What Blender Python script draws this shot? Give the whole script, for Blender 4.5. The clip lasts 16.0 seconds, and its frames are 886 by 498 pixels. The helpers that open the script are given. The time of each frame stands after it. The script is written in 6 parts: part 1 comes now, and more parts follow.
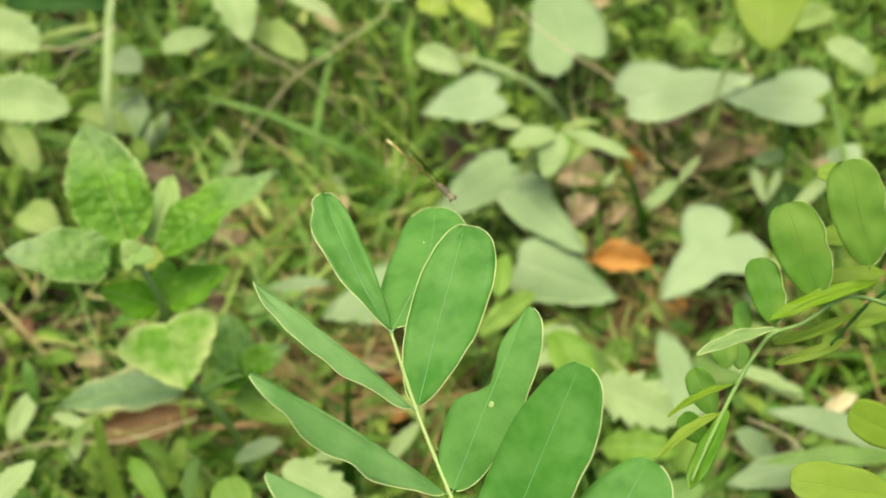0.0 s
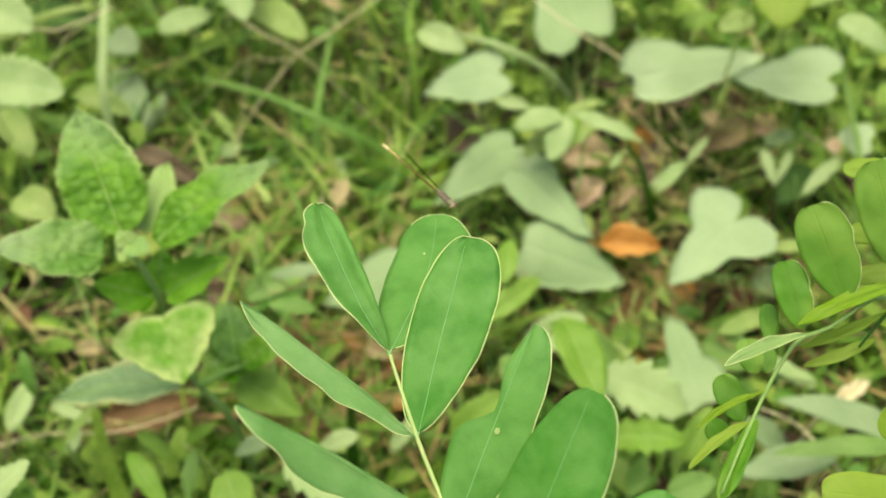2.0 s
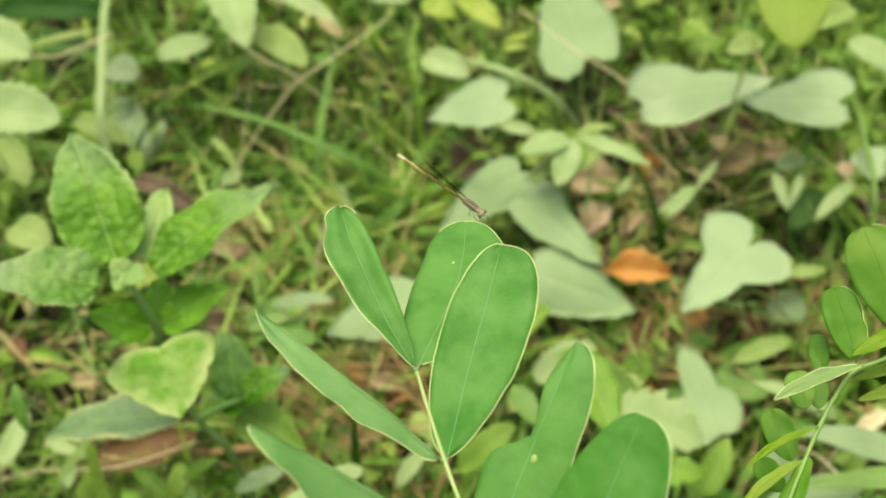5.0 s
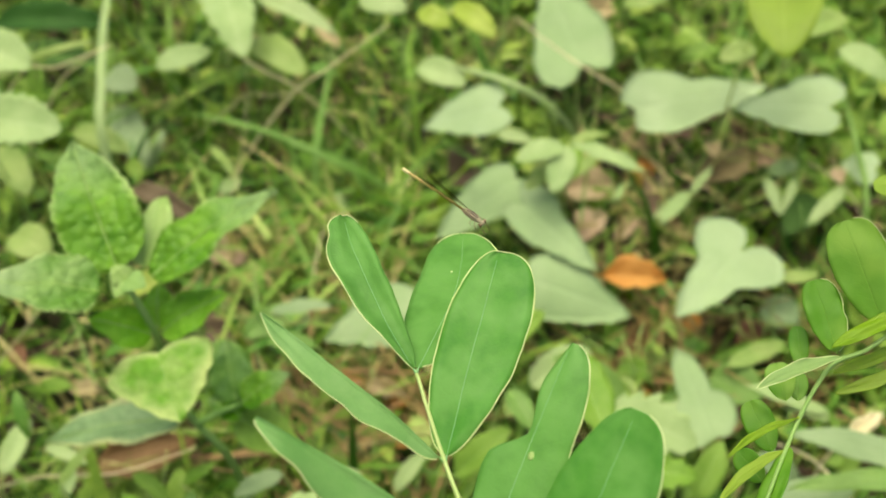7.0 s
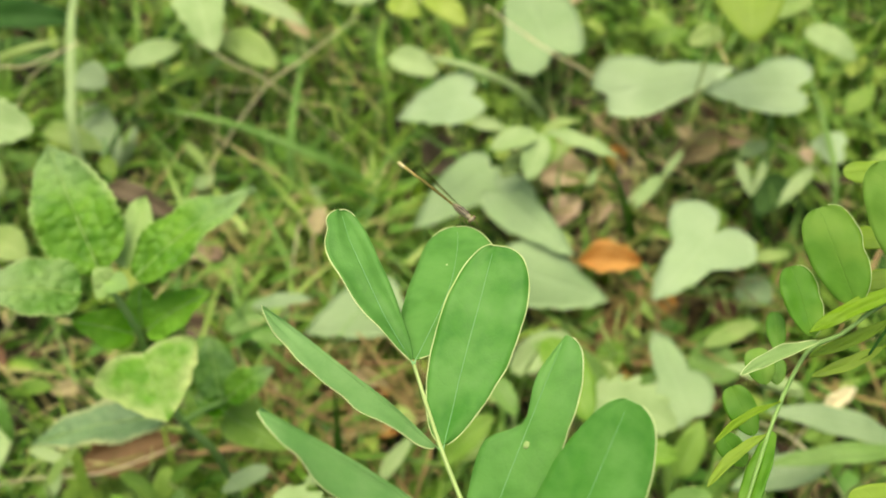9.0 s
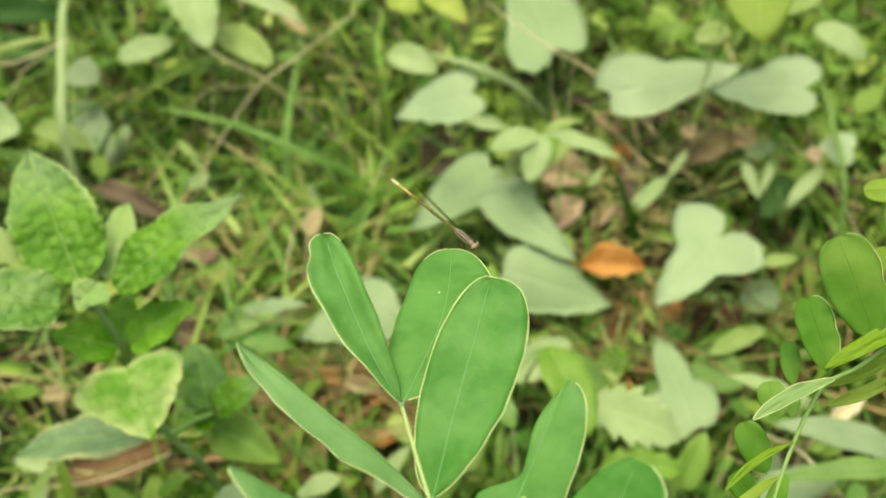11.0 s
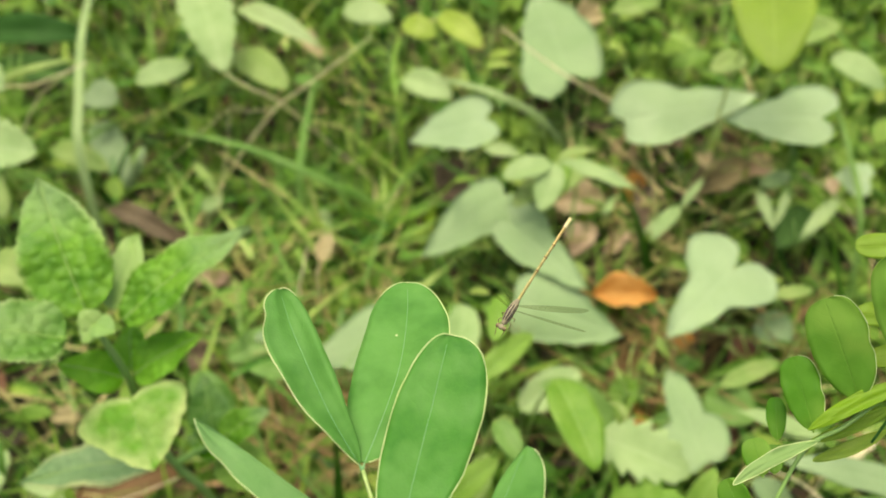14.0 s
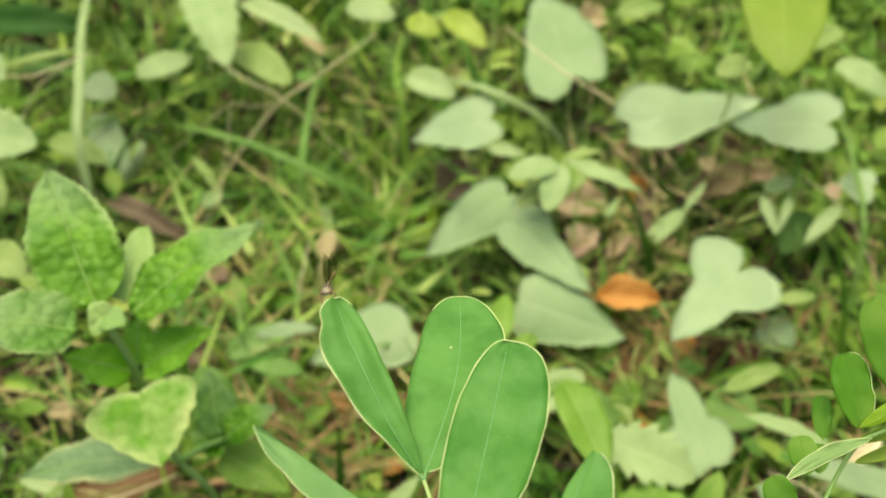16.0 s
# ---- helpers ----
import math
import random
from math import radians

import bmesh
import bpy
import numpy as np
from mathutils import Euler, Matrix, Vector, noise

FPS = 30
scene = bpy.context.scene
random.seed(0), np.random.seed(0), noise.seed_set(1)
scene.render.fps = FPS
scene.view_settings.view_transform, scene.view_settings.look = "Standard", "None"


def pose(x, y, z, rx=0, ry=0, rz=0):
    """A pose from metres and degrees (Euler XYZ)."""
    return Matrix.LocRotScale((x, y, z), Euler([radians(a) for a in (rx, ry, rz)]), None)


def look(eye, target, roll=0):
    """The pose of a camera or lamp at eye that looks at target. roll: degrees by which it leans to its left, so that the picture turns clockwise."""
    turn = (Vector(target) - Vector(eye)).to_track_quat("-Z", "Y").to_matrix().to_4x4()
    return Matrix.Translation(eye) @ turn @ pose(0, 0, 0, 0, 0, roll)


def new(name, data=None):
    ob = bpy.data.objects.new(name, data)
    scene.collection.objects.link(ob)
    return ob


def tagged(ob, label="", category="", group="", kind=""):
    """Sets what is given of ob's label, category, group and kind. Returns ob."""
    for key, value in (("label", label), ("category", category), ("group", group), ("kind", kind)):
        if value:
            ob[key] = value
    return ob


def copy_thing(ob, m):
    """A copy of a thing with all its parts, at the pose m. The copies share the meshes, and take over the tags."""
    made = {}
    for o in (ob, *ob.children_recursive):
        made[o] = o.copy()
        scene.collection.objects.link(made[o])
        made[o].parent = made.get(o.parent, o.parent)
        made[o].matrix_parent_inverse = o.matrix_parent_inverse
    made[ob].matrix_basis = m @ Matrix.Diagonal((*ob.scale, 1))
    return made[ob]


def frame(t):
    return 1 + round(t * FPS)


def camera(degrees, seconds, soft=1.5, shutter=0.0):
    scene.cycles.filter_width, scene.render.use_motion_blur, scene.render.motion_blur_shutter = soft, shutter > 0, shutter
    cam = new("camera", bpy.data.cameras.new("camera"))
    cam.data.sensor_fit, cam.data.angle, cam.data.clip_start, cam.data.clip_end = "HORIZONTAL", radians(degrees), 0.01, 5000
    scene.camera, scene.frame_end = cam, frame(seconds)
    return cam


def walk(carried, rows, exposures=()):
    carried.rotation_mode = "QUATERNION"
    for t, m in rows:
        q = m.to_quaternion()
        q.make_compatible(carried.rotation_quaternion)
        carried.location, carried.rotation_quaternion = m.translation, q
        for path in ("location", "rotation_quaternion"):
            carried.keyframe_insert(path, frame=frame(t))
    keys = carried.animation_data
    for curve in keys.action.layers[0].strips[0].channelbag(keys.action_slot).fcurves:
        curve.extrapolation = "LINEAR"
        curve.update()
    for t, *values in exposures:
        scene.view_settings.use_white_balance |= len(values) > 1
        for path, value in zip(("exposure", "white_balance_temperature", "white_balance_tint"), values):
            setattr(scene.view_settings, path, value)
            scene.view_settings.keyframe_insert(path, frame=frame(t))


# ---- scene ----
cam = camera(49.8, 16.0, 1.6)
METRES, EYE, TILT, LEAN, TURN = 0.12, 0.53, -50.0, 0.0, 0.0
ROWS = [
    (0, 0, 0, 0, -0, 0, 0),
    (0.5, -0.0179, 0.0407, 0.032, -0.05, -0.58, 0.07),
    (1, -0.0174, 0.0801, 0.0337, -0.01, -1.18, 0.01),
    (1.5, -0.0115, 0.0897, 0.0471, 0.05, -1.43, 0.04),
    (2, -0.0024, 0.0952, 0.0468, 0.19, -1.48, 0.23),
    (2.5, -0.0078, 0.108, 0.0463, 0.13, -1.49, 0.35),
    (3, -0.0115, 0.1256, 0.0484, 0.17, -1.52, 0.38),
    (3.5, -0.0185, 0.1648, 0.0444, 0.33, -0.84, 0.45),
    (4, -0.0366, 0.1966, 0.032, 0.15, -0.34, 0.46),
    (6.5, -0.0067, 0.2179, 0.0311, 0.38, 0.91, 0.81),
    (7, -0.0116, 0.1648, 0.0211, 0.2, 0.86, 0.85),
    (7.5, -0.0056, 0.159, 0.0103, 0.24, -0.91, 0.75),
    (8, 0.0043, 0.113, -0.0027, -0.25, 0.3, 1.55),
    (8.5, -0.0273, 0.1327, 0.0026, -1.33, 0.42, 2.79),
    (9, -0.0369, 0.133, 0.0439, -1.43, -0.07, 2.51),
    (11.5, -0.002, 0.2749, 0.1165, -1.1, -0.58, 2.34),
    (12, -0.0099, 0.2828, 0.1367, -0.71, -0.59, 2.36),
    (12.5, 0.0042, 0.2957, 0.1426, -0.53, -0.96, 2.13),
    (13, 0.0095, 0.283, 0.1621, -0.49, -0.91, 1.96),
    (13.5, 0.0152, 0.2655, 0.1792, -0.3, -0.12, 1.74),
    (14, 0.0418, 0.2625, 0.1686, 0, 0.26, 1.56),
    (14.5, 0.0844, 0.2585, 0.1407, 0.47, 0.59, 1.57),
    (15, 0.0856, 0.254, 0.1269, 0.52, 0.75, 1.53),
    (15.5, 0.03, 0.2723, 0.1392, -0.13, 0.58, 1.23),
    (16, -0.0576, 0.2958, 0.1511, -1, 0.44, 0.59),
]
walk(cam, [(t, pose(0, 0, EYE, TILT, LEAN, TURN) @ pose(METRES * x, METRES * y, METRES * z, 90 + pitch, roll, yaw)) for t, x, y, z, yaw, pitch, roll in ROWS],
     exposures=[(0, 0.24, 7550, -3), (16, 0.24, 7550, -3)])
# a phone lens held close: the near frond is sharp, the ground soft
cam.data.dof.use_dof = True
cam.data.dof.focus_distance = 0.205
cam.data.dof.aperture_fstop = 15.0

# ---- light: bright overcast sky ----
world = bpy.data.worlds.new("sky")
scene.world = world
world.use_nodes = True
wn = world.node_tree.nodes
sky = wn.new("ShaderNodeTexSky")
sky.sky_type = "NISHITA"
sky.sun_disc = False
sky.sun_elevation = radians(82)
sky.sun_rotation = radians(-34)
sky.air_density, sky.dust_density, sky.ozone_density = 1.0, 8.0, 0.4
wn["Background"].inputs["Strength"].default_value = 0.14
world.node_tree.links.new(sky.outputs["Color"], wn["Background"].inputs["Color"])
sun = new("sun", bpy.data.lights.new("sun", "SUN"))
sun.data.energy, sun.data.angle, sun.data.color = 1.72, radians(48), (1.0, 0.96, 0.88)
sun.matrix_world = look((-0.08 * 5, 0.12 * 5, 5), (0, 0, 0))


# ---- materials ----
class Nodes:
    """A small shorthand to write a node material."""

    def __init__(self, name):
        self.mat = bpy.data.materials.new(name)
        self.mat.use_nodes = True
        self.tree = self.mat.node_tree
        self.tree.nodes.clear()

    def add(self, kind, ins=(), **props):
        n = self.tree.nodes.new(kind)
        for k, v in props.items():
            if k == "operation":
                n.operation = v
            elif k == "blend_type":
                n.data_type, n.blend_type = "RGBA", v
            elif k == "feature":
                n.feature = v
        for key, v in dict(ins).items():
            if isinstance(v, bpy.types.NodeSocket):
                self.tree.links.new(v, n.inputs[key])
            else:
                n.inputs[key].default_value = v
        return n

    def math(self, op, a, b=0.0):
        return self.add("ShaderNodeMath", {0: a, 1: b}, operation=op).outputs[0]

    def ramp(self, x, lo, hi, to_lo=0.0, to_hi=1.0):
        return self.add("ShaderNodeMapRange", {"Value": x, "From Min": lo, "From Max": hi, "To Min": to_lo, "To Max": to_hi}).outputs[0]

    def mix(self, f, a, b, how="MIX"):
        return self.add("ShaderNodeMix", {0: f, 6: a, 7: b}, blend_type=how).outputs[2]

    def noise(self, where, scale, detail=4.0, rough=0.55):
        return self.add("ShaderNodeTexNoise", {"Vector": where, "Scale": scale, "Detail": detail, "Roughness": rough}).outputs["Fac"]

    def out(self, shader):
        o = self.tree.nodes.new("ShaderNodeOutputMaterial")
        self.tree.links.new(shader, o.inputs["Surface"])
        return self.mat


def rgb(r, g, b):
    return (r, g, b, 1.0)


def leaf_material(name, dark, light, vein=None, veins=9, vein_amount=0.5, scale=120.0, rough=0.42, bump=0.3, through_light=0.25,
                  edge=None, spots=None, island=False, blister=0.0, spread=0.18, specular=0.32, edge_from=0.80, tip_pale=0.0, net=0.0, patch=None):
    n = Nodes(name)
    where = n.add("ShaderNodeTexCoord").outputs["Object"]
    uv = n.add("ShaderNodeSeparateXYZ", {0: n.add("ShaderNodeUVMap").outputs[0]})
    across = n.math("ABSOLUTE", n.math("SUBTRACT", n.math("MULTIPLY", uv.outputs[0], 2.0), 1.0))
    along = uv.outputs[1]
    rnd = n.add("ShaderNodeNewGeometry").outputs["Random Per Island"] if island else n.add("ShaderNodeObjectInfo").outputs["Random"]
    big = n.noise(where, scale * 0.35, 3.0)
    fine = n.noise(where, scale * 4.0, 5.0, 0.65)
    f = n.math("ADD", n.ramp(big, 0.35, 0.65, 0.0, 0.75), n.ramp(fine, 0.3, 0.7, -0.12, 0.22))
    col = n.mix(f, rgb(*dark), rgb(*light))
    col = n.add("ShaderNodeHueSaturation", {"Hue": n.ramp(rnd, 0, 1, 0.5 + min(spread, 0.3) * 0.12, 0.5 - min(spread, 0.3) * 0.10), "Value": n.ramp(rnd, 0, 1, 1 - spread, 1 + spread),
                                            "Saturation": n.ramp(rnd, 0, 1, 1.06, 0.94), "Color": col}).outputs[0]
    if patch:
        shade, amount, size = patch
        cloud = n.noise(n.add("ShaderNodeVectorMath", {0: where, 1: n.add("ShaderNodeCombineXYZ", {0: rnd, 1: rnd, 2: rnd}).outputs[0]}, operation="ADD").outputs[0], size, 2.5, 0.5)
        col = n.mix(n.ramp(cloud, 0.40, 0.64, 0.0, amount), col, rgb(*shade))
    height = n.math("MULTIPLY", fine, 0.35)
    if blister:
        cells = n.add("ShaderNodeTexVoronoi", {"Vector": where, "Scale": 240.0}).outputs["Distance"]
        # relief shading in the colour: blister tops lightened, grooves between them darkened
        col = n.mix(n.ramp(cells, 0.10, 0.50, blister, 0.0), col, rgb(light[0] * 1.35, light[1] * 1.2, light[2] * 1.3))
        col = n.mix(n.ramp(cells, 0.42, 0.75, 0.0, blister * 1.6), col, rgb(dark[0] * 0.7, dark[1] * 0.75, dark[2] * 0.8))
        height = n.math("SUBTRACT", height, n.math("MULTIPLY", cells, 1.6))
    if vein:
        mid = n.ramp(across, 0.012, 0.055, 1.0, 0.0)
        bent = n.math("ADD", n.math("MULTIPLY", along, float(veins)), n.ramp(n.noise(where, 110.0, 2.0), 0.3, 0.7, -0.55, 0.55))
        line = n.math("ABSOLUTE", n.math("SUBTRACT", n.math("FRACT", n.math("SUBTRACT", bent, n.math("MULTIPLY", across, 1.4))), 0.5))
        side = n.math("MULTIPLY", n.math("MULTIPLY", n.ramp(line, 0.0, 0.10, 1.0, 0.0), n.ramp(big, 0.35, 0.65, 0.2, 1.0)), n.ramp(across, 0.55, 0.95, 0.4, 0.05))
        mask = n.math("MAXIMUM", mid, side)
        col = n.mix(n.math("MULTIPLY", mask, vein_amount), col, rgb(*vein))
        height = n.math("SUBTRACT", height, n.math("MULTIPLY", mask, 0.5))
    if net:
        web = n.add("ShaderNodeTexVoronoi", {"Vector": where, "Scale": 620.0}, feature="DISTANCE_TO_EDGE").outputs["Distance"]
        lines = n.math("MULTIPLY", n.ramp(web, 0.0, 0.09, 1.0, 0.0), n.ramp(big, 0.35, 0.65, 0.35, 1.0))
        col = n.mix(n.math("MULTIPLY", lines, net), col, rgb(light[0] * 1.5, light[1] * 1.3, light[2] * 1.6))
        height = n.math("SUBTRACT", height, n.math("MULTIPLY", lines, 0.15))
    if edge:
        ring = n.ramp(n.math("ADD", across, n.ramp(big, 0.3, 0.7, -0.22, 0.18)), edge_from, 1.02)
        col = n.mix(n.math("MULTIPLY", ring, 0.85), col, rgb(*edge))
    if tip_pale:
        pale = n.math("MULTIPLY", n.ramp(n.math("ADD", along, n.ramp(big, 0.3, 0.7, -0.25, 0.25)), 0.45, 1.0), tip_pale)
        col = n.mix(pale, col, rgb(0.46, 0.58, 0.36))
    if spots:
        s = n.ramp(n.noise(where, 420.0, 2.0), 0.68, 0.73)
        col = n.mix(n.math("MULTIPLY", s, 0.7), col, rgb(*spots))
    b = n.add("ShaderNodeBump", {"Height": height, "Strength": bump, "Distance": 0.0012})
    p = n.add("ShaderNodeBsdfPrincipled", {"Base Color": col, "Roughness": n.ramp(fine, 0.3, 0.7, rough - 0.06, rough + 0.1), "Normal": b.outputs[0],
                                           "Specular IOR Level": specular})
    if through_light <= 0:
        return n.out(p.outputs[0])
    glow = n.add("ShaderNodeHueSaturation", {"Hue": 0.485, "Saturation": 1.15, "Value": 1.25, "Color": col}).outputs[0]
    t = n.add("ShaderNodeBsdfTranslucent", {"Color": glow, "Normal": b.outputs[0]})
    return n.out(n.add("ShaderNodeMixShader", {0: through_light, 1: p.outputs[0], 2: t.outputs[0]}).outputs[0])
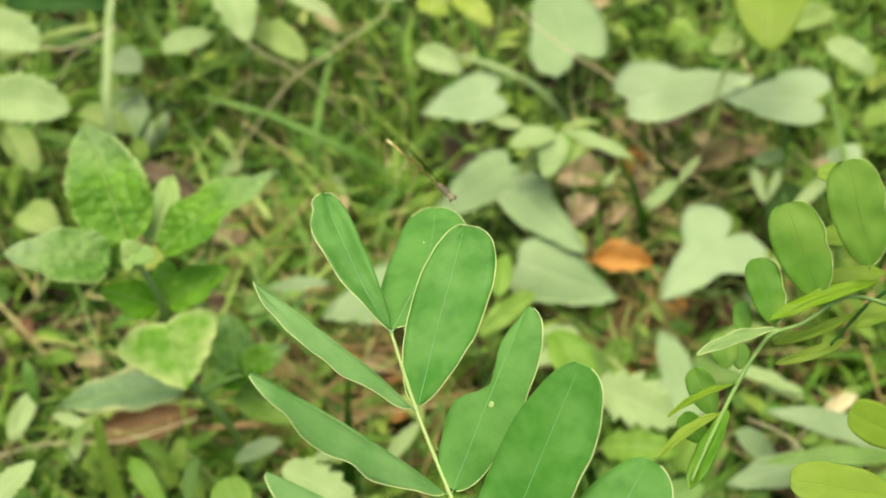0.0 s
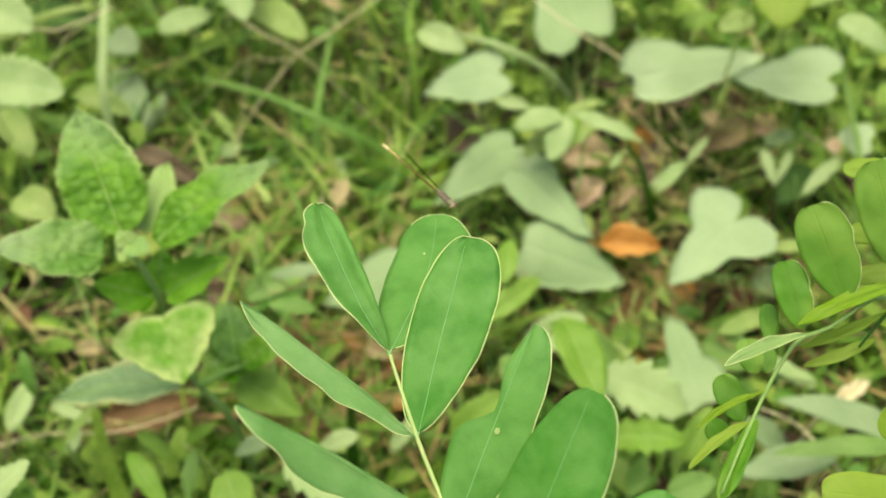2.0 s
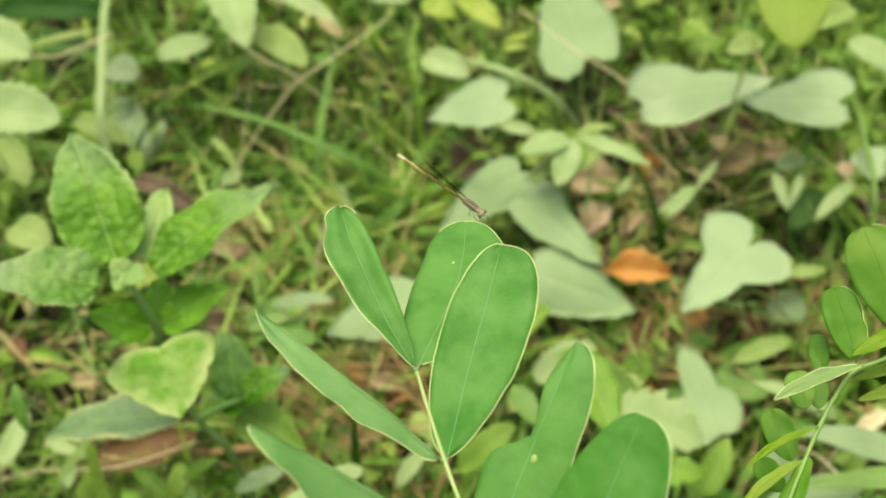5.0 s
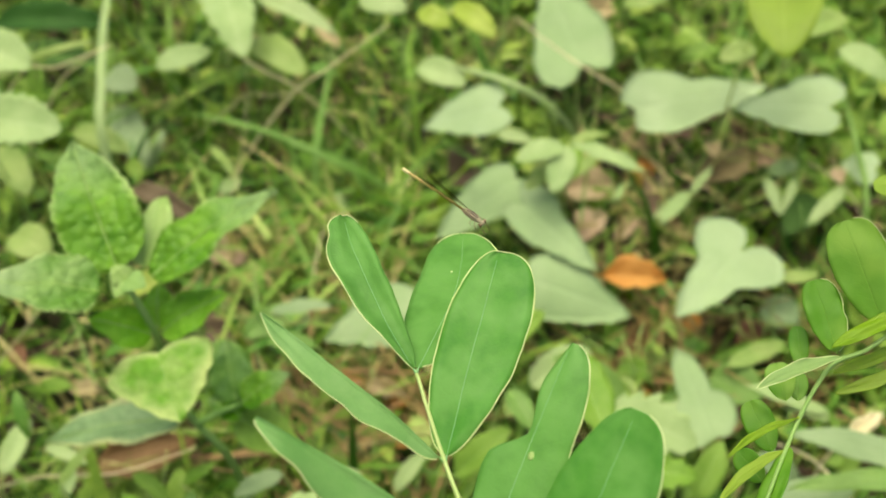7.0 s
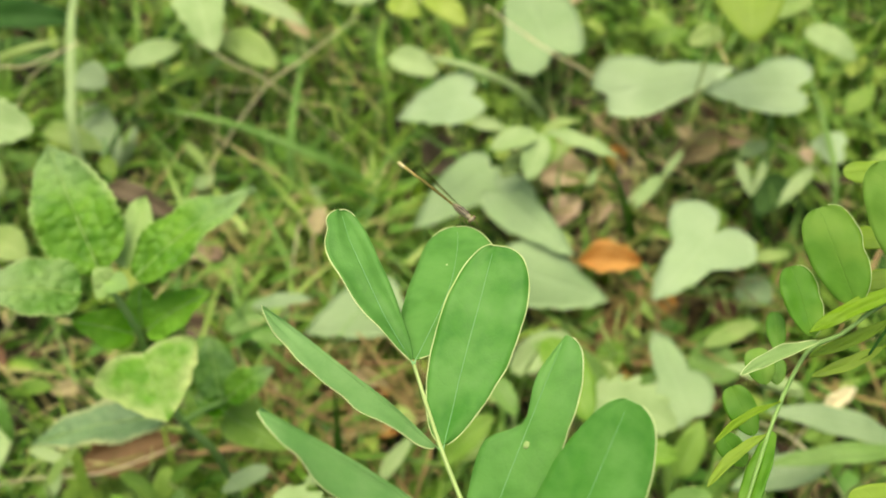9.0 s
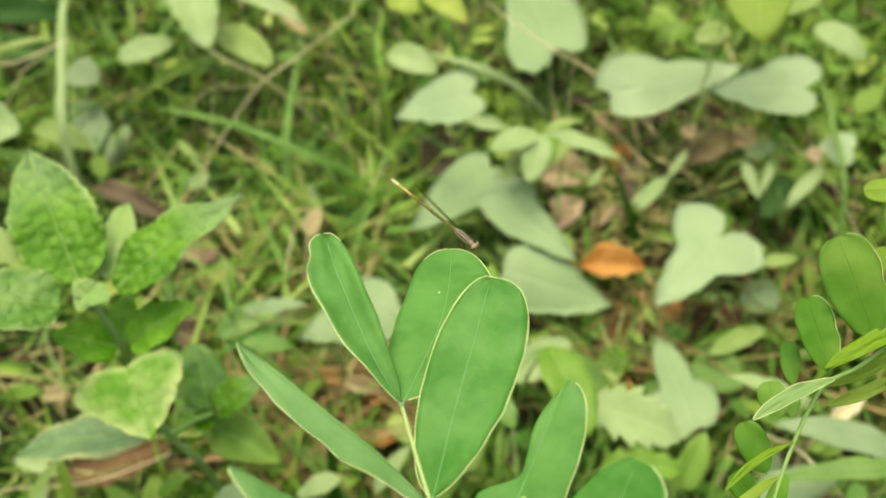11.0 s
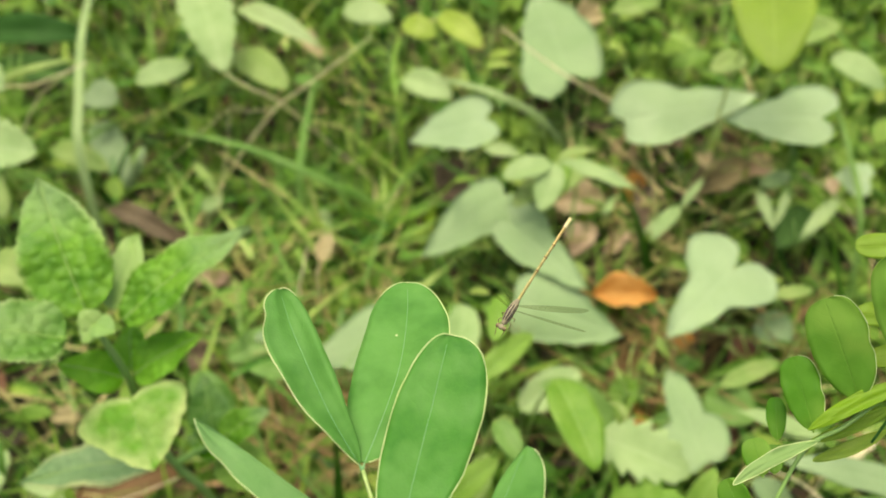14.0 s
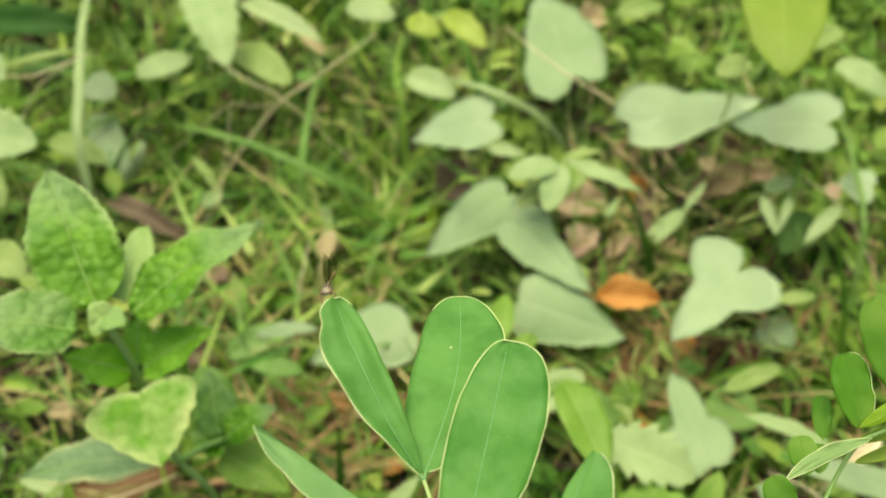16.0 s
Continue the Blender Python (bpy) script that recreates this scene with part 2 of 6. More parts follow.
# dark green deepened further: shade of the gaps is put into this colour


MAT = {
    # the near senna fronds
    "senna": leaf_material("senna_green", (0.068, 0.246, 0.034), (0.122, 0.350, 0.057), (0.13, 0.36, 0.11), 8, 0.05, 150, 0.50, 0.14, 0.26, spread=0.05, specular=0.30, net=0.025, patch=((0.172, 0.405, 0.096), 0.65, 120.0)),
    # paler senna copy: sky sheen on the left leaflets put into the colour
    "senna_sheen": leaf_material("senna_leaf_sheen", (0.165, 0.360, 0.110), (0.240, 0.455, 0.155), (0.26, 0.48, 0.18), 8, 0.05, 150, 0.52, 0.18, 0.30, spread=0.05, specular=0.25, net=0.04, patch=((0.285, 0.500, 0.195), 0.5, 110.0)),
    "senna_light": leaf_material("senna_light", (0.100, 0.275, 0.020), (0.180, 0.380, 0.045), (0.20, 0.40, 0.09), 8, 0.05, 60, 0.46, 0.2, 0.3, spread=0.10, patch=((0.27, 0.46, 0.080), 0.7, 70.0)),
    # yellow-green leaflets: light passing through from behind is in the colour
    "senna_backlit": leaf_material("senna_backlit", (0.22, 0.38, 0.03), (0.32, 0.48, 0.05), (0.38, 0.55, 0.12), 8, 0.1, 60, 0.46, 0.2, 0.35, spread=0.08),
    "senna_pale": leaf_material("senna_underside", (0.27, 0.42, 0.15), (0.36, 0.52, 0.22), (0.45, 0.6, 0.3), 8, 0.06, 60, 0.5, 0.2, 0.3, spread=0.06),
    # ground vines and weeds
    "vine": leaf_material("vine_pale", (0.300, 0.425, 0.222), (0.408, 0.535, 0.315), (0.48, 0.60, 0.38), 5, 0.14, 70, 0.50, 0.3, 0.10, spots=(0.24, 0.31, 0.15), spread=0.07, patch=((0.35, 0.485, 0.25), 0.5, 45.0)),
    "vine_spotted": leaf_material("vine_speckled", (0.220, 0.340, 0.155), (0.315, 0.440, 0.225), (0.42, 0.55, 0.32), 5, 0.14, 70, 0.52, 0.35, 0.10, spots=(0.10, 0.12, 0.06), spread=0.05, patch=((0.27, 0.405, 0.185), 0.5, 45.0)),
    "pale": leaf_material("weed_pale", (0.285, 0.415, 0.160), (0.395, 0.530, 0.250), (0.48, 0.60, 0.33), 8, 0.4, 70, 0.48, 0.3, 0.18, spread=0.08, patch=((0.41, 0.54, 0.25), 0.5, 60.0)),
    "lime": leaf_material("weed_lime", (0.25, 0.39, 0.10), (0.39, 0.52, 0.18), (0.48, 0.6, 0.25), 8, 0.4, 70, 0.48, 0.3, 0.3, spread=0.08, patch=((0.44, 0.55, 0.20), 0.5, 60.0)),
    "yellow": leaf_material("weed_yellow", (0.32, 0.45, 0.06), (0.46, 0.57, 0.12), (0.55, 0.62, 0.2), 7, 0.4, 70, 0.48, 0.3, 0.35, spread=0.08, patch=((0.50, 0.60, 0.16), 0.5, 60.0)),
    "olive_leaf": leaf_material("weed_olive", (0.22, 0.34, 0.040), (0.32, 0.44, 0.070), (0.40, 0.52, 0.12), 7, 0.3, 70, 0.48, 0.3, 0.3, spread=0.08, patch=((0.28, 0.42, 0.06), 0.5, 60.0)),
    "green": leaf_material("weed_green", (0.11, 0.24, 0.04), (0.20, 0.36, 0.08), (0.32, 0.48, 0.16), 8, 0.4, 70, 0.45, 0.35, 0.25, spread=0.08, patch=((0.25, 0.42, 0.12), 0.5, 60.0)),
    "bright": leaf_material("weed_bright", (0.16, 0.33, 0.035), (0.26, 0.44, 0.07), (0.40, 0.58, 0.2), 8, 0.4, 70, 0.45, 0.35, 0.3, spread=0.08, patch=((0.32, 0.50, 0.11), 0.5, 60.0)),
    "creeping": leaf_material("creeping_grass", (0.17, 0.32, 0.048), (0.36, 0.53, 0.13), None, scale=60, rough=0.42, bump=0.25, through_light=0.28, spread=0.45, specular=0.35),
    "dull": leaf_material("weed_dull", (0.20, 0.31, 0.145), (0.30, 0.42, 0.225), (0.38, 0.49, 0.29), 6, 0.4, 70, 0.5, 0.35, 0.2, spread=0.08, patch=((0.33, 0.45, 0.24), 0.5, 60.0)),
    "dark": leaf_material("weed_dark_shaded", (0.025, 0.080, 0.012), (0.060, 0.145, 0.030), (0.12, 0.22, 0.07), 8, 0.4, 70, 0.55, 0.35, 0.2, specular=0.15),
    # the tall weed with blistered leaves
    "mottled": leaf_material("blistered_green", (0.060, 0.240, 0.006), (0.185, 0.450, 0.020), (0.32, 0.52, 0.14), 9, 0.30, 60, 0.40, 0.9, 0.36, edge=(0.42, 0.58, 0.20), blister=0.08, tip_pale=0.62, specular=0.30, spread=0.05, edge_from=0.82, patch=((0.29, 0.55, 0.07), 0.60, 60.0)),
    # lightened green that offsets the shade under the weed's upper leaves
    "shade_lift": leaf_material("weed_shade_lift", (0.15, 0.42, 0.020), (0.28, 0.58, 0.045), (0.36, 0.60, 0.12), 8, 0.3, 90, 0.42, 0.5, 0.40, blister=0.06, spread=0.05, patch=((0.32, 0.60, 0.08), 0.6, 60.0)),
    "greyed": leaf_material("blistered_grey_green", (0.13, 0.29, 0.050), (0.26, 0.45, 0.110), (0.36, 0.54, 0.20), 9, 0.3, 70, 0.42, 0.9, 0.3, edge=(0.46, 0.58, 0.24), blister=0.08, tip_pale=0.6, edge_from=0.80, spread=0.05, patch=((0.34, 0.51, 0.19), 0.6, 60.0)),
    "mottled_dark": leaf_material("blistered_dark", (0.07, 0.22, 0.02), (0.18, 0.38, 0.05), (0.26, 0.42, 0.14), 9, 0.4, 150, 0.42, 0.6, 0.3, blister=0.10, tip_pale=0.15, spread=0.05, patch=((0.22, 0.40, 0.16), 0.6, 70.0)),
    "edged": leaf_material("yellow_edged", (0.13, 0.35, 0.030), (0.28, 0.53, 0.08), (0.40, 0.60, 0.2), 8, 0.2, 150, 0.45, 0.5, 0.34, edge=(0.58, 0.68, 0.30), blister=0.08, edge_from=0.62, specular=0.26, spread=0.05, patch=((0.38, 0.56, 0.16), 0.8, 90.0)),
    "sheen": leaf_material("dull_sheen_green", (0.23, 0.36, 0.16), (0.35, 0.49, 0.25), (0.38, 0.51, 0.27), 8, 0.1, 120, 0.42, 0.5, 0.2, edge=(0.62, 0.66, 0.32), blister=0.1, edge_from=0.70),
    "pale_top": leaf_material("young_leaf", (0.33, 0.50, 0.16), (0.44, 0.60, 0.24), (0.5, 0.65, 0.3), 6, 0.4, 90, 0.45, 0.5, 0.3),
    # stuff on the ground
    "grass": leaf_material("grass_green", (0.042, 0.130, 0.008), (0.225, 0.400, 0.055), None, scale=60, rough=0.42, bump=0.2, through_light=0.22, island=True, spread=0.70, specular=0.30),
    # darker copy of the grass: shade low between the leaves, as colour
    "grass_shaded": leaf_material("grass_shaded_green", (0.020, 0.070, 0.009), (0.075, 0.18, 0.026), None, scale=60, rough=0.45, bump=0.2, through_light=0.25, island=True, spread=0.5, specular=0.15),
    "grass_pale": leaf_material("grass_pale_green", (0.14, 0.29, 0.040), (0.35, 0.52, 0.125), None, scale=60, rough=0.40, bump=0.2, through_light=0.2, island=True, spread=0.35, specular=0.38),
    "small": leaf_material("herb_green", (0.145, 0.270, 0.036), (0.310, 0.450, 0.090), None, scale=90, rough=0.45, bump=0.3, through_light=0.28, island=True, spread=0.4, specular=0.2),
    "straw_stuff": leaf_material("straw_litter", (0.25, 0.22, 0.07), (0.66, 0.61, 0.29), None, scale=90, rough=0.6, bump=0.3, through_light=0.15, island=True, spread=0.4, specular=0.15),
    "dead_grass": leaf_material("dead_brown_grass", (0.110, 0.075, 0.025), (0.40, 0.31, 0.125), None, scale=90, rough=0.6, bump=0.3, through_light=0.12, island=True, spread=0.45, specular=0.15),
    # brown scraps darkened further, for the shade deep in the grass
    "litter": leaf_material("leaf_litter", (0.014, 0.009, 0.004), (0.100, 0.060, 0.022), None, scale=90, rough=0.65, bump=0.4, through_light=0.0, island=True, spread=0.4),
    # dry leaves
    "orange": leaf_material("dry_orange", (0.52, 0.23, 0.05), (0.74, 0.42, 0.14), (0.78, 0.52, 0.22), 7, 0.5, 90, 0.55, 0.6, 0.2, spots=(0.3, 0.09, 0.03), spread=0.05),
    "brown": leaf_material("dry_brown", (0.19, 0.138, 0.074), (0.33, 0.250, 0.140), (0.36, 0.28, 0.17), 7, 0.5, 90, 0.6, 0.6, 0.1),
    "mauve": leaf_material("dry_mauve", (0.105, 0.072, 0.048), (0.20, 0.145, 0.100), (0.25, 0.19, 0.14), 7, 0.5, 90, 0.6, 0.6, 0.1),
    "pink": leaf_material("dry_pink", (0.40, 0.29, 0.19), (0.62, 0.48, 0.34), (0.64, 0.52, 0.39), 7, 0.5, 90, 0.6, 0.6, 0.1),
    "rust": leaf_material("dry_rust", (0.16, 0.080, 0.04), (0.28, 0.150, 0.08), (0.33, 0.2, 0.12), 7, 0.5, 90, 0.6, 0.6, 0.1),
    "tan": leaf_material("dry_tan", (0.42, 0.33, 0.19), (0.60, 0.49, 0.31), (0.62, 0.52, 0.34), 7, 0.5, 90, 0.6, 0.6, 0.15),
    "straw": leaf_material("dry_straw", (0.66, 0.60, 0.36), (0.82, 0.77, 0.53), (0.80, 0.74, 0.50), 7, 0.5, 90, 0.6, 0.5, 0.2),
    "stem": leaf_material("green_stem", (0.33, 0.46, 0.12), (0.46, 0.58, 0.20), None, scale=80, rough=0.5, bump=0.2, through_light=0.0),
    "rachis": leaf_material("rachis_green", (0.34, 0.48, 0.16), (0.46, 0.58, 0.24), None, scale=200, rough=0.5, bump=0.2, through_light=0.0, spread=0.03),
    "rachis_side": leaf_material("rachis_mid_green", (0.19, 0.35, 0.09), (0.28, 0.45, 0.14), None, scale=200, rough=0.5, bump=0.2, through_light=0.0, spread=0.03),
    "margin": leaf_material("leaf_margin", (0.52, 0.64, 0.26), (0.67, 0.76, 0.41), None, scale=200, rough=0.5, bump=0.1, through_light=0.0, spread=0.03),
    "weed_rib": leaf_material("weed_midrib", (0.26, 0.44, 0.10), (0.36, 0.54, 0.16), None, scale=200, rough=0.5, bump=0.1, through_light=0.0, spread=0.03),
    "midrib": leaf_material("leaf_midrib", (0.16, 0.39, 0.15), (0.24, 0.48, 0.21), None, scale=200, rough=0.5, bump=0.1, through_light=0.0, spread=0.03),
}


def soil_material():
    n = Nodes("soil")
    where = n.add("ShaderNodeTexCoord").outputs["Object"]
    a, b, c = n.noise(where, 3.0, 6.0), n.noise(where, 45.0, 6.0, 0.7), n.noise(where, 260.0, 4.0)
    # soil tone kept near black, with the shade under the plants in it
    col = n.mix(n.ramp(b, 0.35, 0.65), rgb(0.011, 0.008, 0.004), rgb(0.045, 0.027, 0.013))
    col = n.mix(n.ramp(a, 0.42, 0.6, 0.0, 0.7), col, rgb(0.03, 0.055, 0.012))
    h = n.math("ADD", n.math("MULTIPLY", b, 1.0), n.math("MULTIPLY", c, 0.4))
    bump = n.add("ShaderNodeBump", {"Height": h, "Strength": 0.8, "Distance": 0.006})
    return n.out(n.add("ShaderNodeBsdfPrincipled", {"Base Color": col, "Roughness": 0.9, "Normal": bump.outputs[0]}).outputs[0])


def plain_material(name, a, b, rough=0.4, scale=900.0, specular=0.5):
    n = Nodes(name)
    f = n.noise(n.add("ShaderNodeTexCoord").outputs["Object"], scale, 4.0)
    col = n.mix(n.ramp(f, 0.35, 0.65), rgb(*a), rgb(*b))
    bump = n.add("ShaderNodeBump", {"Height": f, "Strength": 0.2, "Distance": 0.0002})
    return n.out(n.add("ShaderNodeBsdfPrincipled", {"Base Color": col, "Roughness": rough, "Normal": bump.outputs[0], "Specular IOR Level": specular}).outputs[0])


def wing_material():
    n = Nodes("wing_membrane")
    uv = n.add("ShaderNodeSeparateXYZ", {0: n.add("ShaderNodeUVMap").outputs[0]})
    long = n.math("ABSOLUTE", n.math("SUBTRACT", n.math("FRACT", n.math("MULTIPLY", uv.outputs[0], 5.0)), 0.5))
    cross = n.math("ABSOLUTE", n.math("SUBTRACT", n.math("FRACT", n.math("MULTIPLY", uv.outputs[1], 16.0)), 0.5))
    vein = n.math("MAXIMUM", n.ramp(long, 0.0, 0.10, 1.0, 0.0), n.ramp(cross, 0.0, 0.06, 0.7, 0.0))
    film = n.add("ShaderNodeBsdfGlossy", {"Color": rgb(0.45, 0.45, 0.40), "Roughness": 0.3})
    clear = n.add("ShaderNodeBsdfTransparent", {"Color": rgb(0.80, 0.79, 0.72)})
    skin = n.add("ShaderNodeMixShader", {0: 0.05, 1: clear.outputs[0], 2: film.outputs[0]})
    dark = n.add("ShaderNodeBsdfDiffuse", {"Color": rgb(0.06, 0.05, 0.03)})
    return n.out(n.add("ShaderNodeMixShader", {0: n.math("MULTIPLY", vein, 0.62), 1: skin.outputs[0], 2: dark.outputs[0]}).outputs[0])


MAT["soil"] = soil_material()
MAT["amber"] = plain_material("abdomen_amber", (0.44, 0.33, 0.11), (0.60, 0.47, 0.19), 0.35)
MAT["olive"] = plain_material("abdomen_olive", (0.30, 0.26, 0.08), (0.46, 0.40, 0.15), 0.35)
MAT["cream"] = plain_material("abdomen_cream", (0.62, 0.55, 0.27), (0.75, 0.68, 0.40), 0.4)
MAT["ring"] = plain_material("abdomen_ring", (0.16, 0.09, 0.03), (0.25, 0.14, 0.05), 0.4)
MAT["thorax"] = plain_material("thorax_brown", (0.25, 0.21, 0.14), (0.40, 0.345, 0.24), 0.45)
MAT["thorax_dark"] = plain_material("thorax_stripe", (0.03, 0.022, 0.018), (0.06, 0.045, 0.035), 0.4)
MAT["eye"] = plain_material("insect_eye", (0.20, 0.14, 0.085), (0.32, 0.23, 0.14), 0.2)
MAT["leg"] = plain_material("insect_leg", (0.20, 0.14, 0.07), (0.32, 0.22, 0.11), 0.4)
MAT["wing"] = wing_material()


# ---- building blocks ----
def make_mesh(name, verts, faces, uvs=None, smooth=True):
    me = bpy.data.meshes.new(name)
    me.from_pydata([tuple(v) for v in verts], [], [tuple(f) for f in faces])
    if uvs is not None:
        layer = me.uv_layers.new(name="UVMap")
        idx = np.empty(len(me.loops), dtype=np.int32)
        me.loops.foreach_get("vertex_index", idx)
        layer.data.foreach_set("uv", np.asarray(uvs, dtype=np.float32)[idx].ravel())
    if smooth:
        me.polygons.foreach_set("use_smooth", np.ones(len(me.polygons), dtype=bool))
    me.update()
    return me


def part(name, me, material, parent=None, label="", place=None):
    """One mesh object under a thing or under a part."""
    ob = new(name, me)
    if not me.materials:
        me.materials.append(MAT[material])
    if parent is not None:
        ob.parent = parent
    if place is not None:
        ob.matrix_basis = place
    return tagged(ob, label) if label else ob


def base_of(base, tip, normal):
    """The frame of a leaf: y runs from base to tip, z along its face."""
    b, y = Vector(base), Vector(tip) - Vector(base)
    length = y.length
    y.normalize()
    z = Vector(normal)
    z = (z - y * z.dot(y)).normalized()
    x = y.cross(z)
    m = Matrix((x, y, z)).transposed().to_4x4()
    m.translation = b
    return m, length


def tube_mesh(points, radii, sides=7, smooth_steps=4):
    """A round stem through points (Catmull-Rom), with a radius at each point."""
    p = [Vector(q) for q in points]
    r = list(radii) if hasattr(radii, "__len__") else [radii] * len(p)
    path, rad = [], []
    for i in range(len(p) - 1):
        a, b, c, d = p[max(i - 1, 0)], p[i], p[i + 1], p[min(i + 2, len(p) - 1)]
        for k in range(smooth_steps):
            t = k / smooth_steps
            path.append(0.5 * ((2 * b) + (c - a) * t + (2 * a - 5 * b + 4 * c - d) * t * t + (3 * b - a - 3 * c + d) * t ** 3))
            rad.append(r[i] + (r[i + 1] - r[i]) * t)
    path.append(p[-1]), rad.append(r[-1])
    verts, faces = [], []
    side = None
    for i, q in enumerate(path):
        way = (path[min(i + 1, len(path) - 1)] - path[max(i - 1, 0)]).normalized()
        if side is None:
            side = way.orthogonal().normalized()
        side = (side - way * side.dot(way)).normalized()
        up = way.cross(side)
        for k in range(sides):
            a = 2 * math.pi * k / sides
            verts.append(q + (side * math.cos(a) + up * math.sin(a)) * rad[i])
    for i in range(len(path) - 1):
        for k in range(sides):
            a, b = i * sides + k, i * sides + (k + 1) % sides
            faces.append((a, b, b + sides, a + sides))
    faces.append(tuple(range(sides - 1, -1, -1)))
    faces.append(tuple(range(len(verts) - sides, len(verts))))
    return make_mesh("tube", verts, faces)


def raw_profile(kind, u):
    if kind == "lance":
        return u ** 0.62 * (1 - u) ** 0.85
    if kind == "dry":
        return u ** 0.70 * (1 - u) ** 0.80
    if kind == "broad":
        return u ** 0.45 * (1 - u ** 1.1) ** 0.95
    return u ** 0.5 * (1 - u) ** 0.62


PEAK = {k: max(raw_profile(k, i / 200) for i in range(201)) for k in ("lance", "broad", "dry", "ovate", "toothed", "lobed")}


def fullness(u, peak, k):
    """A half leaf: widest at peak, with rounder ends for a smaller k."""
    return (u / peak) ** (k * peak) * ((1 - u) / (1 - peak)) ** (k * (1 - peak))


def ease(u, a, b):
    s = min(1.0, max(0.0, (u - a) / (b - a)))
    return s * s * (3 - 2 * s)


def profile(kind, u, side):
    """Half the width of a leaf at u along its length, as a share of the greatest."""
    if isinstance(kind, tuple):
        name, left, right = kind
        w = fullness(u, *(left if side < 0 else right)[:2])
        if name == "notched" and side < 0:
            w = w * (1 - 0.84 * ease(u, 0.40, 0.56)) + 0.30 * ease(u, 0.54, 0.82) * (1 - u ** 6)
        elif name == "tongue" and side < 0:
            w *= 1 - 0.16 * math.exp(-((u - 0.88) / 0.045) ** 2)
        elif name == "waisted" and side > 0:
            w *= 1 - 0.13 * math.exp(-((u - 0.50) / 0.08) ** 2)
        elif name == "acute" and side < 0:
            w *= 1 + 0.06 * math.sin(u * 21 + 1.0) + 0.03 * math.sin(u * 37)
        return w * (1 + 0.025 * noise.noise((u * 11, side * 3, len(name))))
    w = raw_profile(kind, u) / PEAK[kind]
    if kind == "lobed":
        w *= 0.74 + 0.38 * ((u * 5.5 + (0.4 if side < 0 else 0.0)) % 1.0)
    elif kind == "dry":
        w *= 1 + 0.30 * noise.noise((u * 5.3, side * 4.1, 7.7)) + 0.12 * noise.noise((u * 17, side * 9.1, 2.2))
    elif kind == "toothed":
        w *= 0.88 + 0.20 * ((u * 8 + (0.5 if side < 0 else 0.0)) % 1.0)
    elif kind == "broad":
        w *= 1 + 0.03 * (1 if int(u * 30) % 2 else -1)
    return w


def blade_mesh(kind, length, width, fold=0.15, bow=0.06, wave=0.02, thick=0.00022, nu=16, nv=4, seed=0.0, curl=0.0, halves=(1.0, 1.0), sway=0.0):
    """A leaf blade with two faces and a rim. y along it, x across, z off its face."""
    top, uvs = [], []
    for i in range(nu + 1):
        u = (i / nu)
        u = 0.004 + 0.992 * (0.5 - 0.5 * math.cos(math.pi * u)) if isinstance(kind, tuple) else 0.004 + 0.992 * u
        for j in range(-nv, nv + 1):
            v = j / nv
            hw = max(profile(kind, u, v), 0.012) * width / 2 * halves[0 if v < 0 else 1]
            x = v * hw + sway * length * 4 * u * (1 - u)
            z = fold * abs(v * hw) * 0.9 + bow * length * 4 * u * (1 - u) - curl * length * u ** 3
            z += wave * length * noise.noise((u * 3.1 + seed * 7.3, v * 1.7 + seed, seed * 3.7))
            z += wave * 0.55 * length * min(1.0, halves[0 if v < 0 else 1]) ** 2 * v * v * math.sin(u * 17 + seed * 5 + (2 if v > 0 else 0))
            top.append((x, u * length, z))
            uvs.append((0.5 + v / 2, u))
    w = 2 * nv + 1
    faces = []
    for i in range(nu):
        for j in range(w - 1):
            a = i * w + j
            faces.append((a, a + 1, a + w + 1, a + w))
    if thick > 0:
        n = len(top)
        low = [(x, y, z - thick) for x, y, z in top]
        faces += [tuple(reversed([k + n for k in f])) for f in faces]
        ring = [i * w for i in range(nu + 1)] + [nu * w + j for j in range(1, w)] + [i * w + w - 1 for i in range(nu - 1, -1, -1)] + [j for j in range(w - 2, 0, -1)]
        for a, b in zip(ring, ring[1:] + ring[:1]):
            faces.append((a, b, b + n, a + n))
        top, uvs = top + low, uvs + uvs
    return make_mesh("blade", top, faces, uvs)


def rim_points(me, nu, nv):
    """The outline and the midrib of a blade, as points of its own space."""
    w = 2 * nv + 1
    co = [v.co.copy() for v in me.vertices]
    left = [co[i * w] for i in range(nu + 1)]
    right = [co[i * w + w - 1] for i in range(nu + 1)]
    mid = [co[i * w + nv] for i in range(nu + 1)]
    return left + right[::-1], mid


